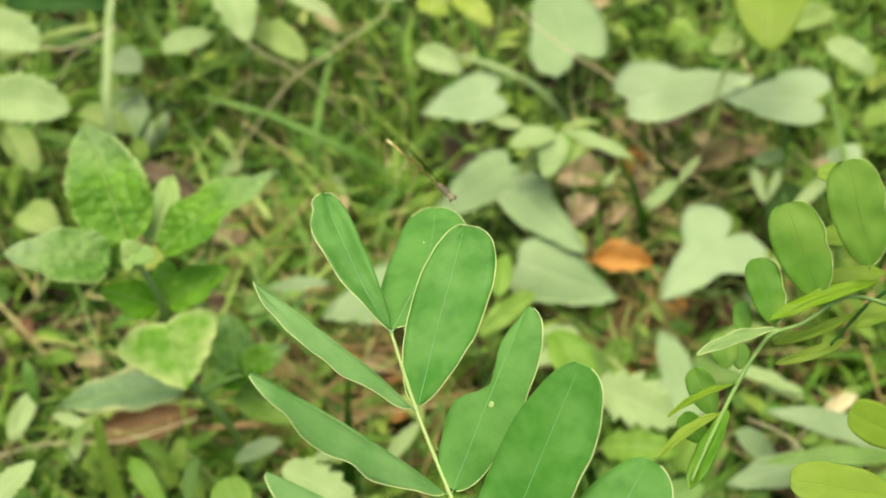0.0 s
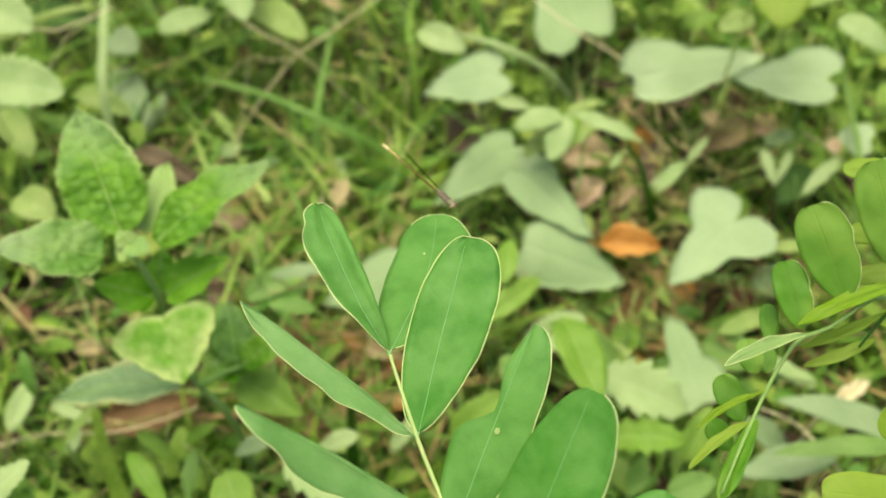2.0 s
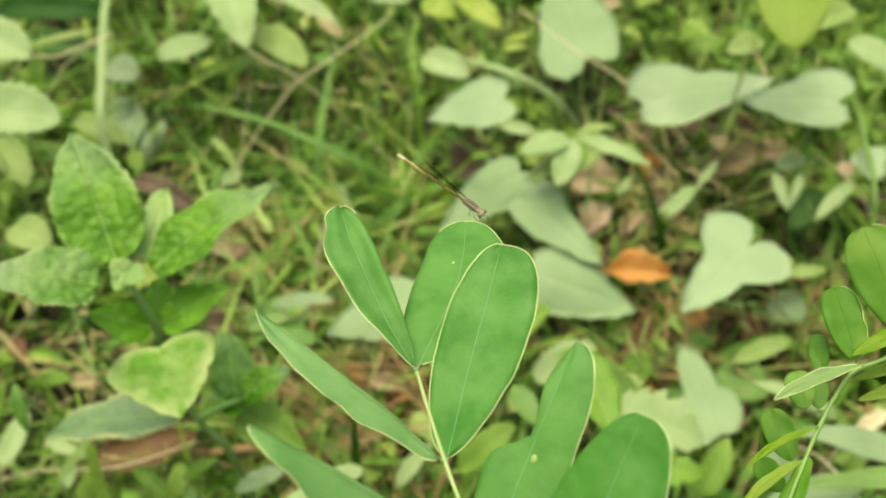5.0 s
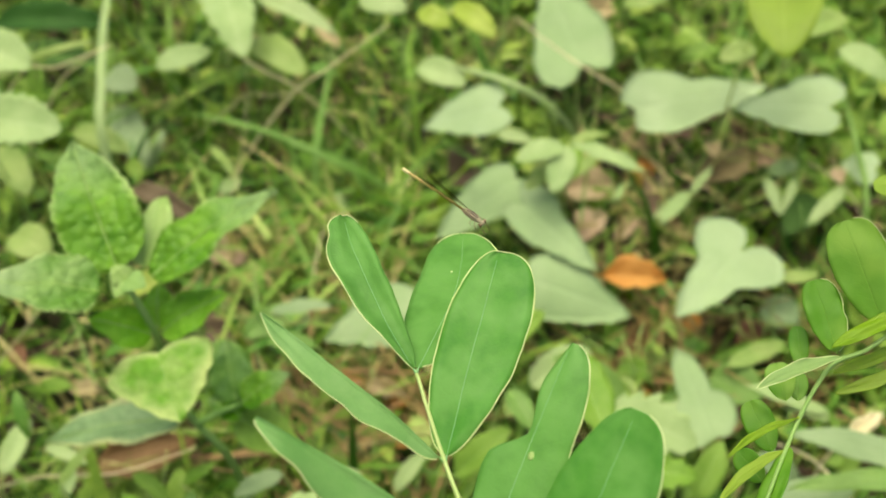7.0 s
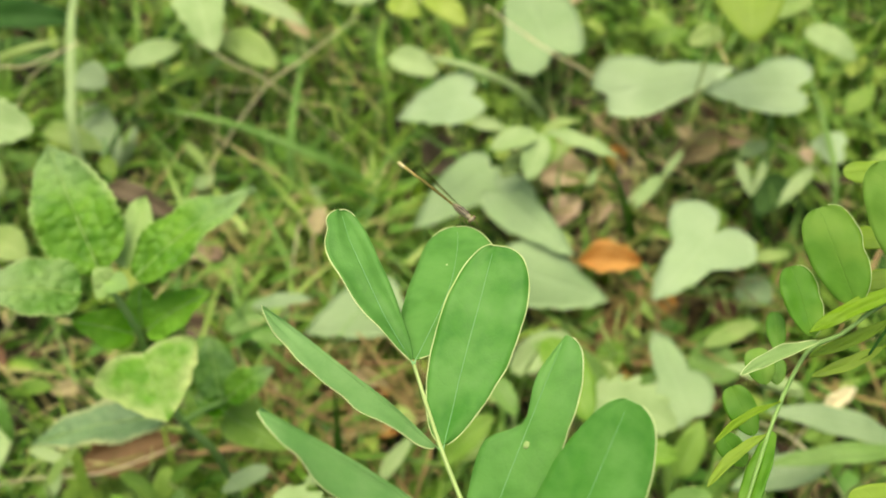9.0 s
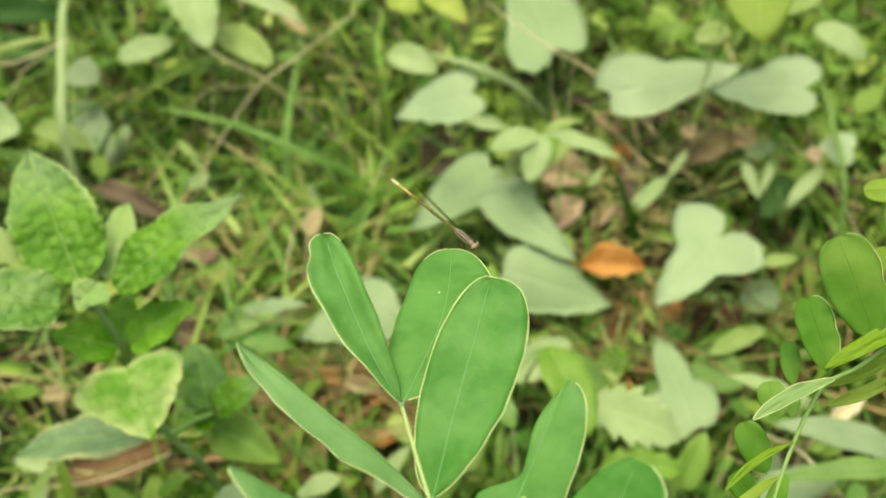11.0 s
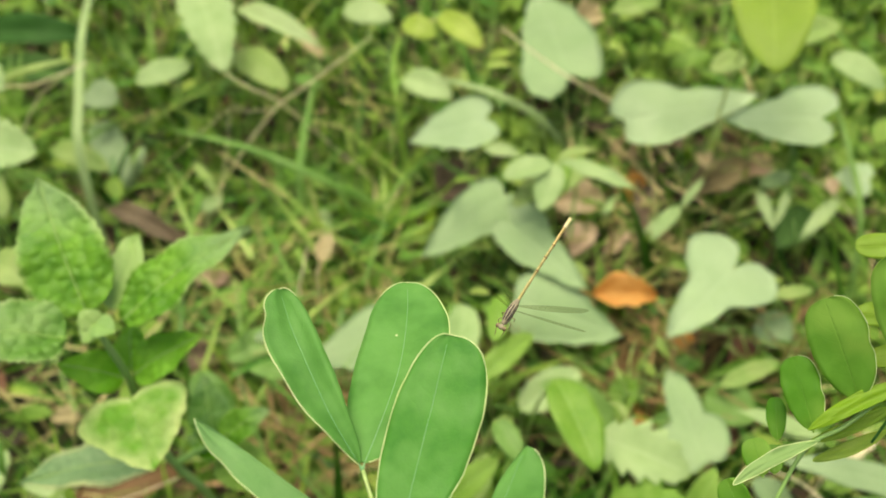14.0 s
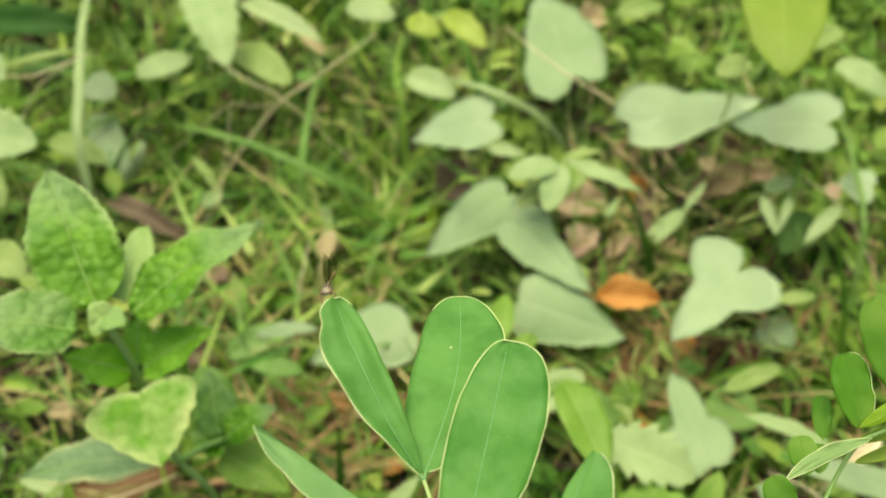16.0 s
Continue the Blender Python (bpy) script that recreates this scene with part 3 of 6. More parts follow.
def heart_mesh(length, width, cup=0.10, wave=0.03, thick=0.0003, seed=0.0, n=52, rings=6, lobes=(1.0, 1.0), notch=0.22, waist=0.0, rimmed=False):
    """A heart-shaped blade about its petiole; the tip points along y."""
    keys = [(0, 1.0), (9, 0.85), (24, 0.66), (50, 0.525), (80, 0.50), (108, 0.51), (135, 0.48), (156, max(0.39, notch + 0.08)), (170, max(0.26, notch + 0.02)), (180, notch)]
    top, uvs = [(0, 0, 0)], [(0.5, 0.2)]
    k = width / (2 * 0.505 * length)
    for r in range(1, rings + 1):
        for i in range(n):
            a = 2 * math.pi * i / n
            d = abs(math.degrees(a if a <= math.pi else a - 2 * math.pi))
            q = next(j for j in range(len(keys) - 1) if keys[j + 1][0] >= d - 1e-6)
            (d0, r0), (d1, r1) = keys[q], keys[q + 1]
            s = (d - d0) / (d1 - d0)
            s = s * s * (3 - 2 * s) if q > 0 else s
            rad = (r0 + (r1 - r0) * s) * length * (1 + 0.10 * noise.noise((math.cos(a) * 1.6 + seed, math.sin(a) * 1.6, seed * 2.0)) + 0.03 * noise.noise((math.cos(a) * 6 + seed, math.sin(a) * 6, 1.0)))
            rad *= 1 + ((lobes[1] if a < math.pi else lobes[0]) - 1) * min(1.0, max(0.0, (d - 65) / 45)) * min(1.0, (180 - d) / 12)
            rad *= 1 - max(waist, 0.15 if (lobes[1] if a < math.pi else lobes[0]) > 1.12 else 0.0) * math.exp(-((d - 46) / 20) ** 2)
            x, y = math.sin(a) * rad * k * r / rings, math.cos(a) * rad * r / rings
            z = -cup * (x * x + 0.6 * y * y) / length + 0.05 * abs(x) + wave * length * noise.noise((x / length * 2.5 + seed * 5, y / length * 2.5, seed)) * r / rings
            top.append((x, y, z))
            uvs.append((0.5 + (0.5 * math.copysign(r / rings, x) if rimmed else x / (1.25 * length * k)), 0.3 + 0.7 * y / length))
    faces = [(0, 1 + (i + 1) % n, 1 + i) for i in range(n)]
    for r in range(rings - 1):
        for i in range(n):
            a, b = 1 + r * n + i, 1 + r * n + (i + 1) % n
            faces.append((a, b, b + n, a + n))
    m = len(top)
    low = [(x, y, z - thick) for x, y, z in top]
    faces += [tuple(reversed([q + m for q in f])) for f in faces]
    ring = [1 + (rings - 1) * n + i for i in range(n)]
    for a, b in zip(ring, ring[1:] + ring[:1]):
        faces.append((b, a, a + m, b + m))
    return make_mesh("heart", top + low, faces, uvs + uvs)


# ---- the ground: one sheet to the horizon ----
def ground_height(x, y):
    return 0.010 * noise.noise((x * 6, y * 6, 0.3)) + 0.005 * noise.noise((x * 21, y * 21, 2.0))


def build_ground():
    inner = [-40, -12, -4, -2, -1.2] + [i * 0.02 - 0.8 for i in range(81)] + [1.2, 2, 4, 12, 40]
    verts = [(x, y + 0.4, ground_height(x, y + 0.4) if abs(x) < 3 and abs(y) < 3 else 0.0) for y in inner for x in inner]
    w = len(inner)
    faces = [(j * w + i, j * w + i + 1, (j + 1) * w + i + 1, (j + 1) * w + i) for j in range(w - 1) for i in range(w - 1)]
    ob = new("ground", make_mesh("ground", verts, faces))
    ob.data.materials.append(MAT["soil"])
    tagged(ob, "dark soil under grass and leaf litter, darkened as shade", "ground", kind="structure")


build_ground()

BARE = [
    (-0.340, 0.684, 0.022),
    (-0.304, 0.645, 0.014),
    (-0.236, 0.622, 0.017),
    (-0.208, 0.530, 0.016),
    (-0.311, 0.515, 0.014),
    (-0.259, 0.659, 0.014),
    (0.224, 0.571, 0.020),
    (0.143, 0.397, 0.016),
    (0.178, 0.374, 0.015),
    (-0.110, 0.648, 0.012),
    (-0.043, 0.632, 0.012),
    (0.016, 0.556, 0.016),
    (0.140, 0.541, 0.016),
    (0.287, 0.576, 0.012),
    (0.053, 0.690, 0.012),
    (0.188, 0.678, 0.014),
    (-0.252, 0.381, 0.016),
    (-0.071, 0.343, 0.016),
    (0.123, 0.366, 0.014),
    (-0.288, 0.390, 0.014),
    (-0.151, 0.489, 0.016),
    (0.256, 0.400, 0.014),
    (-0.066, 0.527, 0.012),
    (-0.070, 0.387, 0.014),
    (-0.139, 0.370, 0.014),
    (0.112, 0.524, 0.012),
    (-0.200, 0.345, 0.012),
    (-0.243, 0.345, 0.022),
    (-0.307, 0.643, 0.030),
    (-0.055, 0.330, 0.020),
    (-0.274, 0.354, 0.016),
    (-0.242, 0.341, 0.014),
    (-0.269, 0.324, 0.016),
    (-0.211, 0.333, 0.012),
    (-0.164, 0.328, 0.012),
    (-0.134, 0.350, 0.012),
    (-0.252, 0.300, 0.014),
]  # patches kept free of grass, so dark soil reads as shade between plants
gaps = random.Random(77)
BARE += [(gaps.uniform(-0.34, 0.06), gaps.uniform(0.44, 0.70), gaps.uniform(0.010, 0.024)) for _ in range(34)]
BARE += [(gaps.uniform(0.02, 0.34), gaps.uniform(0.36, 0.66), gaps.uniform(0.008, 0.016)) for _ in range(14)]
CLEAR = []  # where broad leaves lie: grass stays short there


# ---- leaves of the ground cover ----
def petiole_to_ground(parent, base, away, radius=0.0009, material="stem"):
    b = Vector(base)
    foot = Vector((b.x + away[0], b.y + away[1], -0.012))
    knee = b.lerp(foot, 0.45) + Vector((away[0] * 0.15, away[1] * 0.15, 0.012))
    inv = parent.matrix_basis.inverted()
    me = tube_mesh([inv @ (b + Vector((0, 0, -0.0004))), inv @ knee, inv @ foot], [radius * 0.8, radius, radius * 1.15], 6, 5)
    part("petiole", me, material, parent)


def leaf_thing(name, label, category, group, base, foot_at):
    e = new(name)
    e.empty_display_size = 0.01
    e.matrix_basis = Matrix.Translation(foot_at)
    return tagged(e, label, category, group)


COUNT = [0]


def vine_leaf(base, tip, width, normal, material="vine", spotted=False, lobes=(1.0, 1.0), notch=0.22, waist=0.0):
    COUNT[0] += 1
    rnd = random.Random(COUNT[0] * 7)
    m, length = base_of(base, tip, normal)
    body = length * 0.98
    e = leaf_thing("vine_leaf", "pale grey-green heart-shaped vine leaf" + (" speckled with dark spots" if spotted else " with a soft sheen") + " above the grass",
                   "leaf", "heart-shaped vine leaves", base, (base[0], base[1], 0))
    me = heart_mesh(body, max(width, 0.02), rnd.uniform(0.1, 0.4), rnd.uniform(0.04, 0.08), seed=COUNT[0] * 1.3, lobes=lobes, notch=notch, waist=waist)
    part("blade", me, "vine_spotted" if spotted else "vine", e, place=e.matrix_basis.inverted() @ m)
    petiole_to_ground(e, base, (rnd.uniform(-0.03, 0.03), rnd.uniform(0.0, 0.04)))
    c = (Vector(base) + Vector(tip)) / 2
    CLEAR.append((c.x, c.y, max(width, length) * 0.6, c.z))


WEED_LABEL = {"olive_leaf": "olive-green", "pale": "pale green", "lime": "yellow-green", "yellow": "yellow", "green": "mid-green", "bright": "fresh bright green", "dull": "dull grey-green", "dark": "shade-dark green"}
WEED_SHAPE = {"ovate": "oval", "lance": "long narrow", "toothed": "toothed", "lobed": "coarsely toothed"}


def weed_leaf(base, tip, width, normal, material, kind):
    COUNT[0] += 1
    rnd = random.Random(COUNT[0] * 11)
    m, length = base_of(base, tip, normal)
    e = leaf_thing("weed_leaf", f"{WEED_LABEL[material]} {WEED_SHAPE[kind]} weed leaf standing in the grass", "leaf", "low weed leaves", base, (base[0], base[1], 0))
    me = blade_mesh(kind, length, max(width * 0.9, 0.006), rnd.uniform(0.12, 0.35), rnd.uniform(0.02, 0.10), rnd.uniform(0.015, 0.035), 0.00025, 48 if kind in ("toothed", "lobed") else 18, 4, COUNT[0] * 0.77, rnd.uniform(0.0, 0.1))
    part("blade", me, material, e, place=e.matrix_basis.inverted() @ m)
    petiole_to_ground(e, base, (rnd.uniform(-0.02, 0.02), rnd.uniform(0.0, 0.03)), 0.0008)
    c = (Vector(base) + Vector(tip)) / 2
    CLEAR.append((c.x, c.y, max(width, length) * 0.55, c.z))


DRY_LABEL = {"orange": "curled orange-brown dead leaf", "brown": "dull brown dead leaf", "mauve": "purplish brown dead leaf", "pink": "faded pinkish dead leaf",
             "rust": "rust-red dead leaf", "tan": "tan dead leaf", "straw": "straw-yellow dead leaf"}


def dry_leaf(base, tip, width, normal, material):
    COUNT[0] += 1
    rnd = random.Random(COUNT[0] * 13)
    m, length = base_of(base, tip, normal)
    e = leaf_thing("dry_leaf", DRY_LABEL[material] + " lying among the grass", "dead leaf", "dead leaves on the ground", base, base)
    me = blade_mesh("dry", length, max(width, 0.006) * 1.05, rnd.uniform(0.35, 0.95), rnd.uniform(-0.05, 0.10), 0.06, 0.0004, 20, 5, COUNT[0] * 0.9, rnd.uniform(0.0, 0.2))
    part("blade", me, material, e, place=e.matrix_basis.inverted() @ m)
    low = e.matrix_basis.inverted() @ m
    part("stalk", tube_mesh([low @ Vector((0, 0.0, -0.0002)), low @ Vector((0, -0.012, -0.004)), Vector((low @ Vector((0, -0.02, 0))).xy.to_3d()) + Vector((0, 0, -base[2] - 0.01))],
                            [0.0006, 0.0005, 0.0005], 5), material, e)
    c = (Vector(base) + Vector(tip)) / 2
    CLEAR.append((c.x, c.y, max(width, length) * 0.55, c.z))


def stalk(points, radius, material):
    dry = material == "straw"
    e = leaf_thing("dry_stalk" if dry else "grass_stalk", "thin dry straw stalk leaning over the grass" if dry else "long green grass stalk leaning over the ground", "stalk",
                   "dry stalks" if dry else "grass stalks", points[0], points[0])
    first, last = Vector(points[0]), Vector(points[-1])
    low = first if first.z < last.z else last
    pts = [Vector(p) for p in points]
    if low is last:
        pts.reverse()
    way = (pts[0] - pts[1]).normalized()
    pts.insert(0, Vector((pts[0].x + way.x * 0.09, pts[0].y + way.y * 0.09, -0.01)))
    inv = e.matrix_basis.inverted()
    part("stem", tube_mesh([inv @ p for p in pts], [radius * 0.55] * (len(pts) - 1) + [radius * 0.35], 6), "straw" if dry else "stem", e)


def long_blade(points, width, facing, material, colour):
    """A long grass blade with a keel, through points, rising out of the ground at the first."""
    p = [Vector(q) for q in points]
    e = leaf_thing("long_grass", f"long {colour} grass blade arching over the ground", "grass", "long grass blades", points[0], points[0])
    way = (p[0] - p[1]).normalized()
    p.insert(0, Vector((p[0].x + way.x * 0.04, p[0].y + way.y * 0.04, -0.01)))
    face = Vector(facing).normalized()
    verts, faces, uvs = [], [], []
    steps = 6 * (len(p) - 1)
    for k in range(steps + 1):
        s = min(k / 6, len(p) - 1 - 1e-6)
        i, t = int(s), s - int(s)
        a, q, c, d = p[max(i - 1, 0)], p[i], p[i + 1], p[min(i + 2, len(p) - 1)]
        at = 0.5 * ((2 * q) + (c - a) * t + (2 * a - 5 * q + 4 * c - d) * t * t + (3 * q - a - 3 * c + d) * t ** 3)
        along = (c - q).normalized()
        side = along.cross(face).normalized()
        up = side.cross(along)
        u = k / steps
        hw = width / 2 * (0.6 + 0.4 * min(1, u * 3)) * (1 - u ** 5) ** 0.8 + 0.0002
        for v in (-1, 0, 1):
            verts.append(at + side * hw * v + up * (abs(v) * hw * 0.3 + 0.0002) - e.matrix_basis.translation)
            uvs.append((0.5 + v / 2, u))
        for v in (1, 0, -1):
            verts.append(at + side * hw * v + up * (abs(v) * hw * 0.3) - e.matrix_basis.translation)
            uvs.append((0.5 + v / 2, u))
    for k in range(steps):
        for j in range(6):
            a, c = 6 * k + j, 6 * k + (j + 1) % 6
            faces.append((a, c, c + 6, a + 6))
    part("blade", make_mesh("long_blade", verts, faces, uvs), material, e)


vine_leaf((0.0943, 0.5838, 0.0850), (0.0793, 0.6745, 0.0850), 0.0573, (-0.12, -0.71, 0.70), 'vine', spotted=True, lobes=(1.12, 1.0), notch=0.26)
vine_leaf((0.1514, 0.5128, 0.0900), (0.2238, 0.5312, 0.0900), 0.0425, (-0.15, -0.49, 0.86), 'vine', lobes=(1.2, 1.0), notch=0.34)
vine_leaf((0.2319, 0.4772, 0.1150), (0.1830, 0.4805, 0.1150), 0.0397, (-0.20, -0.39, 0.90), 'vine', lobes=(1.0, 1.2))
vine_leaf((0.0265, 0.5192, 0.0800), (-0.0175, 0.5029, 0.0800), 0.0372, (-0.03, -0.42, 0.91), 'vine', lobes=(1.0, 1.1))
vine_leaf((0.1671, 0.3759, 0.0850), (0.1292, 0.3388, 0.0850), 0.0421, (-0.19, -0.40, 0.90), 'vine', lobes=(1.5, 1.55), notch=0.16)
vine_leaf((0.0341, 0.4472, 0.0750), (-0.0072, 0.4093, 0.0750), 0.0354, (-0.05, -0.51, 0.86), 'vine', spotted=True, lobes=(1.1, 1.0), notch=0.28)
vine_leaf((0.0526, 0.4130, 0.0880), (0.0858, 0.3689, 0.0880), 0.0329, (-0.07, -0.50, 0.86), 'vine', spotted=True, lobes=(1.15, 0.95), notch=0.14)
vine_leaf((0.0601, 0.3672, 0.0740), (0.1061, 0.3467, 0.0740), 0.0423, (-0.08, -0.46, 0.89), 'vine', spotted=True, lobes=(1.0, 1.0), notch=0.3)
vine_leaf((0.1348, 0.2827, 0.0700), (0.1279, 0.3287, 0.0700), 0.0347, (-0.19, -0.36, 0.91), 'vine', spotted=True, lobes=(1.0, 1.0), notch=0.36, waist=0.32)
weed_leaf((0.1506, 0.3189, 0.0500), (0.1773, 0.3035, 0.0500), 0.0284, (-0.14, -0.28, 0.95), 'green', 'ovate')
vine_leaf((-0.0314, 0.3595, 0.0600), (-0.0746, 0.3423, 0.0600), 0.0401, (0.07, -0.31, 0.95), 'vine', spotted=True, notch=0.34)

vine_leaf((0.2700, 0.4516, 0.0850), (0.2537, 0.4570, 0.0850), 0.0248, (-0.18, -0.29, 0.94), 'vine')
weed_leaf((-0.1710, 0.6431, 0.1100), (-0.1384, 0.5453, 0.1100), 0.0422, (0.13, -0.46, 0.88), 'pale', 'toothed')
weed_leaf((-0.1411, 0.6280, 0.1000), (-0.0785, 0.5847, 0.1000), 0.0183, (0.11, -0.46, 0.88), 'pale', 'lance')
weed_leaf((-0.0637, 0.6296, 0.0950), (-0.0275, 0.6178, 0.0950), 0.0237, (0.05, -0.47, 0.88), 'pale', 'ovate')
weed_leaf((-0.2058, 0.5588, 0.0900), (-0.1695, 0.5772, 0.0900), 0.0203, (0.16, -0.42, 0.89), 'pale', 'ovate')
weed_leaf((-0.1418, 0.5965, 0.0850), (-0.1009, 0.5563, 0.0850), 0.0276, (0.11, -0.44, 0.89), 'lime', 'ovate')
weed_leaf((-0.2496, 0.5754, 0.0700), (-0.2261, 0.5620, 0.0700), 0.0275, (0.19, -0.41, 0.89), 'dull', 'ovate')
weed_leaf((-0.2935, 0.4984, 0.1600), (-0.2483, 0.4727, 0.1600), 0.0329, (0.25, -0.42, 0.87), 'pale', 'toothed')
weed_leaf((-0.2757, 0.4376, 0.1500), (-0.2217, 0.4267, 0.1500), 0.0370, (0.24, -0.39, 0.89), 'pale', 'toothed')
weed_leaf((-0.2559, 0.3909, 0.1000), (-0.2303, 0.3753, 0.1000), 0.0252, (0.23, -0.33, 0.92), 'lime', 'ovate')
weed_leaf((-0.0189, 0.6069, 0.1000), (0.0036, 0.5892, 0.1000), 0.0204, (0.01, -0.46, 0.89), 'yellow', 'toothed')
weed_leaf((0.0080, 0.6132, 0.1000), (0.0355, 0.5771, 0.1000), 0.0221, (-0.01, -0.46, 0.89), 'yellow', 'toothed')
weed_leaf((-0.0190, 0.5619, 0.0850), (0.0139, 0.5411, 0.0850), 0.0233, (0.01, -0.44, 0.90), 'pale', 'ovate')
weed_leaf((0.1978, 0.5088, 0.2000), (0.1789, 0.4206, 0.2000), 0.0500, (-0.26, -0.61, 0.75), 'olive_leaf', 'ovate')
weed_leaf((0.2011, 0.5185, 0.1300), (0.1771, 0.5074, 0.1300), 0.0182, (-0.17, -0.43, 0.89), 'lime', 'ovate')
weed_leaf((0.2380, 0.5460, 0.1200), (0.2772, 0.5641, 0.1200), 0.0214, (-0.19, -0.43, 0.88), 'lime', 'ovate')
weed_leaf((0.2637, 0.5301, 0.1200), (0.2867, 0.4975, 0.1200), 0.0201, (-0.21, -0.41, 0.88), 'pale', 'ovate')
weed_leaf((0.1351, 0.6242, 0.0900), (0.1753, 0.6377, 0.0900), 0.0191, (-0.10, -0.46, 0.88), 'lime', 'lance')
weed_leaf((0.0343, 0.4939, 0.0800), (0.0583, 0.4868, 0.0800), 0.0102, (-0.03, -0.40, 0.91), 'pale', 'lance')
weed_leaf((0.1543, 0.4412, 0.0750), (0.1321, 0.4141, 0.0750), 0.0108, (-0.14, -0.37, 0.92), 'pale', 'lance')
weed_leaf((0.0769, 0.4301, 0.1000), (0.0833, 0.4640, 0.1000), 0.0105, (-0.08, -0.37, 0.93), 'bright', 'ovate')
weed_leaf((0.1357, 0.4410, 0.0500), (0.1601, 0.4634, 0.0500), 0.0053, (-0.08, -0.37, 0.93), 'pale', 'lance')
weed_leaf((0.1639, 0.4632, 0.0500), (0.1847, 0.4902, 0.0500), 0.0050, (-0.08, -0.37, 0.93), 'pale', 'lance')
weed_leaf((0.1115, 0.4587, 0.0500), (0.1248, 0.4767, 0.0500), 0.0054, (-0.08, -0.37, 0.93), 'pale', 'lance')
weed_leaf((0.0791, 0.4604, 0.0700), (0.0999, 0.4812, 0.0700), 0.0121, (-0.07, -0.38, 0.92), 'lime', 'ovate')
weed_leaf((0.2126, 0.4618, 0.0700), (0.2345, 0.4730, 0.0700), 0.0133, (-0.18, -0.37, 0.91), 'pale', 'ovate')
weed_leaf((0.2073, 0.4538, 0.0750), (0.2088, 0.4211, 0.0750), 0.0087, (-0.18, -0.36, 0.91), 'pale', 'lance')
weed_leaf((0.2413, 0.4514, 0.0600), (0.2146, 0.4174, 0.0600), 0.0227, (-0.20, -0.35, 0.92), 'dark', 'ovate')
weed_leaf((0.2589, 0.4490, 0.0700), (0.2258, 0.4168, 0.0700), 0.0109, (-0.20, -0.35, 0.92), 'pale', 'lance')
weed_leaf((0.1962, 0.3755, 0.0450), (0.2103, 0.3561, 0.0450), 0.0259, (-0.17, -0.31, 0.94), 'dull', 'ovate')
weed_leaf((0.1587, 0.3186, 0.0600), (0.1950, 0.3346, 0.0600), 0.0127, (-0.16, -0.28, 0.95), 'lime', 'ovate')
weed_leaf((0.1978, 0.3731, 0.0700), (0.2238, 0.3769, 0.0700), 0.0098, (-0.18, -0.32, 0.93), 'lime', 'lance')
weed_leaf((0.0913, 0.2852, 0.0800), (0.0546, 0.3022, 0.0951), 0.0222, (0.11, -0.29, 0.94), 'green', 'ovate')
weed_leaf((0.0571, 0.2816, 0.1302), (0.0718, 0.2355, 0.1298), 0.0250, (0.21, -0.36, 0.87), 'bright', 'ovate')
weed_leaf((0.0788, 0.2651, 0.1024), (0.1204, 0.2462, 0.0989), 0.0330, (0.01, -0.18, 0.97), 'pale', 'lobed')
weed_leaf((0.0807, 0.2362, 0.0906), (0.1176, 0.2302, 0.0983), 0.0216, (0.01, -0.18, 0.97), 'bright', 'lobed')
weed_leaf((0.0312, 0.3246, 0.1000), (0.0361, 0.3569, 0.1000), 0.0134, (0.02, -0.35, 0.93), 'bright', 'ovate')
weed_leaf((0.0196, 0.3061, 0.0900), (0.0538, 0.3383, 0.0900), 0.0158, (0.02, -0.35, 0.93), 'bright', 'ovate')
weed_leaf((0.0116, 0.3097, 0.1000), (0.0163, 0.3507, 0.1000), 0.0212, (0.02, -0.35, 0.93), 'pale', 'ovate')
weed_leaf((0.0276, 0.2620, 0.1267), (0.0384, 0.2427, 0.1231), 0.0132, (0.11, -0.18, 0.97), 'green', 'ovate')
weed_leaf((0.0018, 0.2414, 0.0826), (0.0279, 0.2530, 0.1056), 0.0165, (0.11, -0.18, 0.97), 'bright', 'toothed')
weed_leaf((0.1213, 0.2311, 0.0727), (0.1356, 0.2531, 0.0916), 0.0173, (0.11, -0.18, 0.97), 'bright', 'lance')
weed_leaf((0.2278, 0.2293, 0.0990), (0.1616, 0.2451, 0.1118), 0.0190, (-0.00, 0.04, 0.99), 'dull', 'lance')
weed_leaf((0.2207, 0.2168, 0.1147), (0.1528, 0.2164, 0.1143), 0.0117, (-0.00, -0.03, 1.00), 'green', 'lance')
weed_leaf((0.1917, 0.2249, 0.0956), (0.1416, 0.2163, 0.0886), 0.0200, (-0.00, -0.03, 1.00), 'dull', 'lance')
weed_leaf((0.1529, 0.2470, 0.0876), (0.1723, 0.2330, 0.0764), 0.0174, (-0.00, -0.03, 1.00), 'dull', 'ovate')
weed_leaf((0.1883, 0.2601, 0.0982), (0.1651, 0.2658, 0.1027), 0.0075, (-0.00, -0.03, 1.00), 'pale', 'lance')
weed_leaf((0.0917, 0.1790, 0.1484), (0.1119, 0.1845, 0.1529), 0.0142, (-0.00, -0.14, 0.98), 'green', 'ovate')
weed_leaf((-0.1337, 0.1938, 0.1603), (-0.1138, 0.1703, 0.1542), 0.0099, (-0.00, -0.09, 0.99), 'bright', 'lance')
weed_leaf((-0.1112, 0.2040, 0.1428), (-0.1122, 0.1814, 0.1375), 0.0081, (-0.00, -0.09, 0.99), 'green', 'lance')
weed_leaf((-0.0953, 0.1918, 0.1458), (-0.0859, 0.1698, 0.1410), 0.0204, (-0.00, -0.09, 0.99), 'bright', 'ovate')
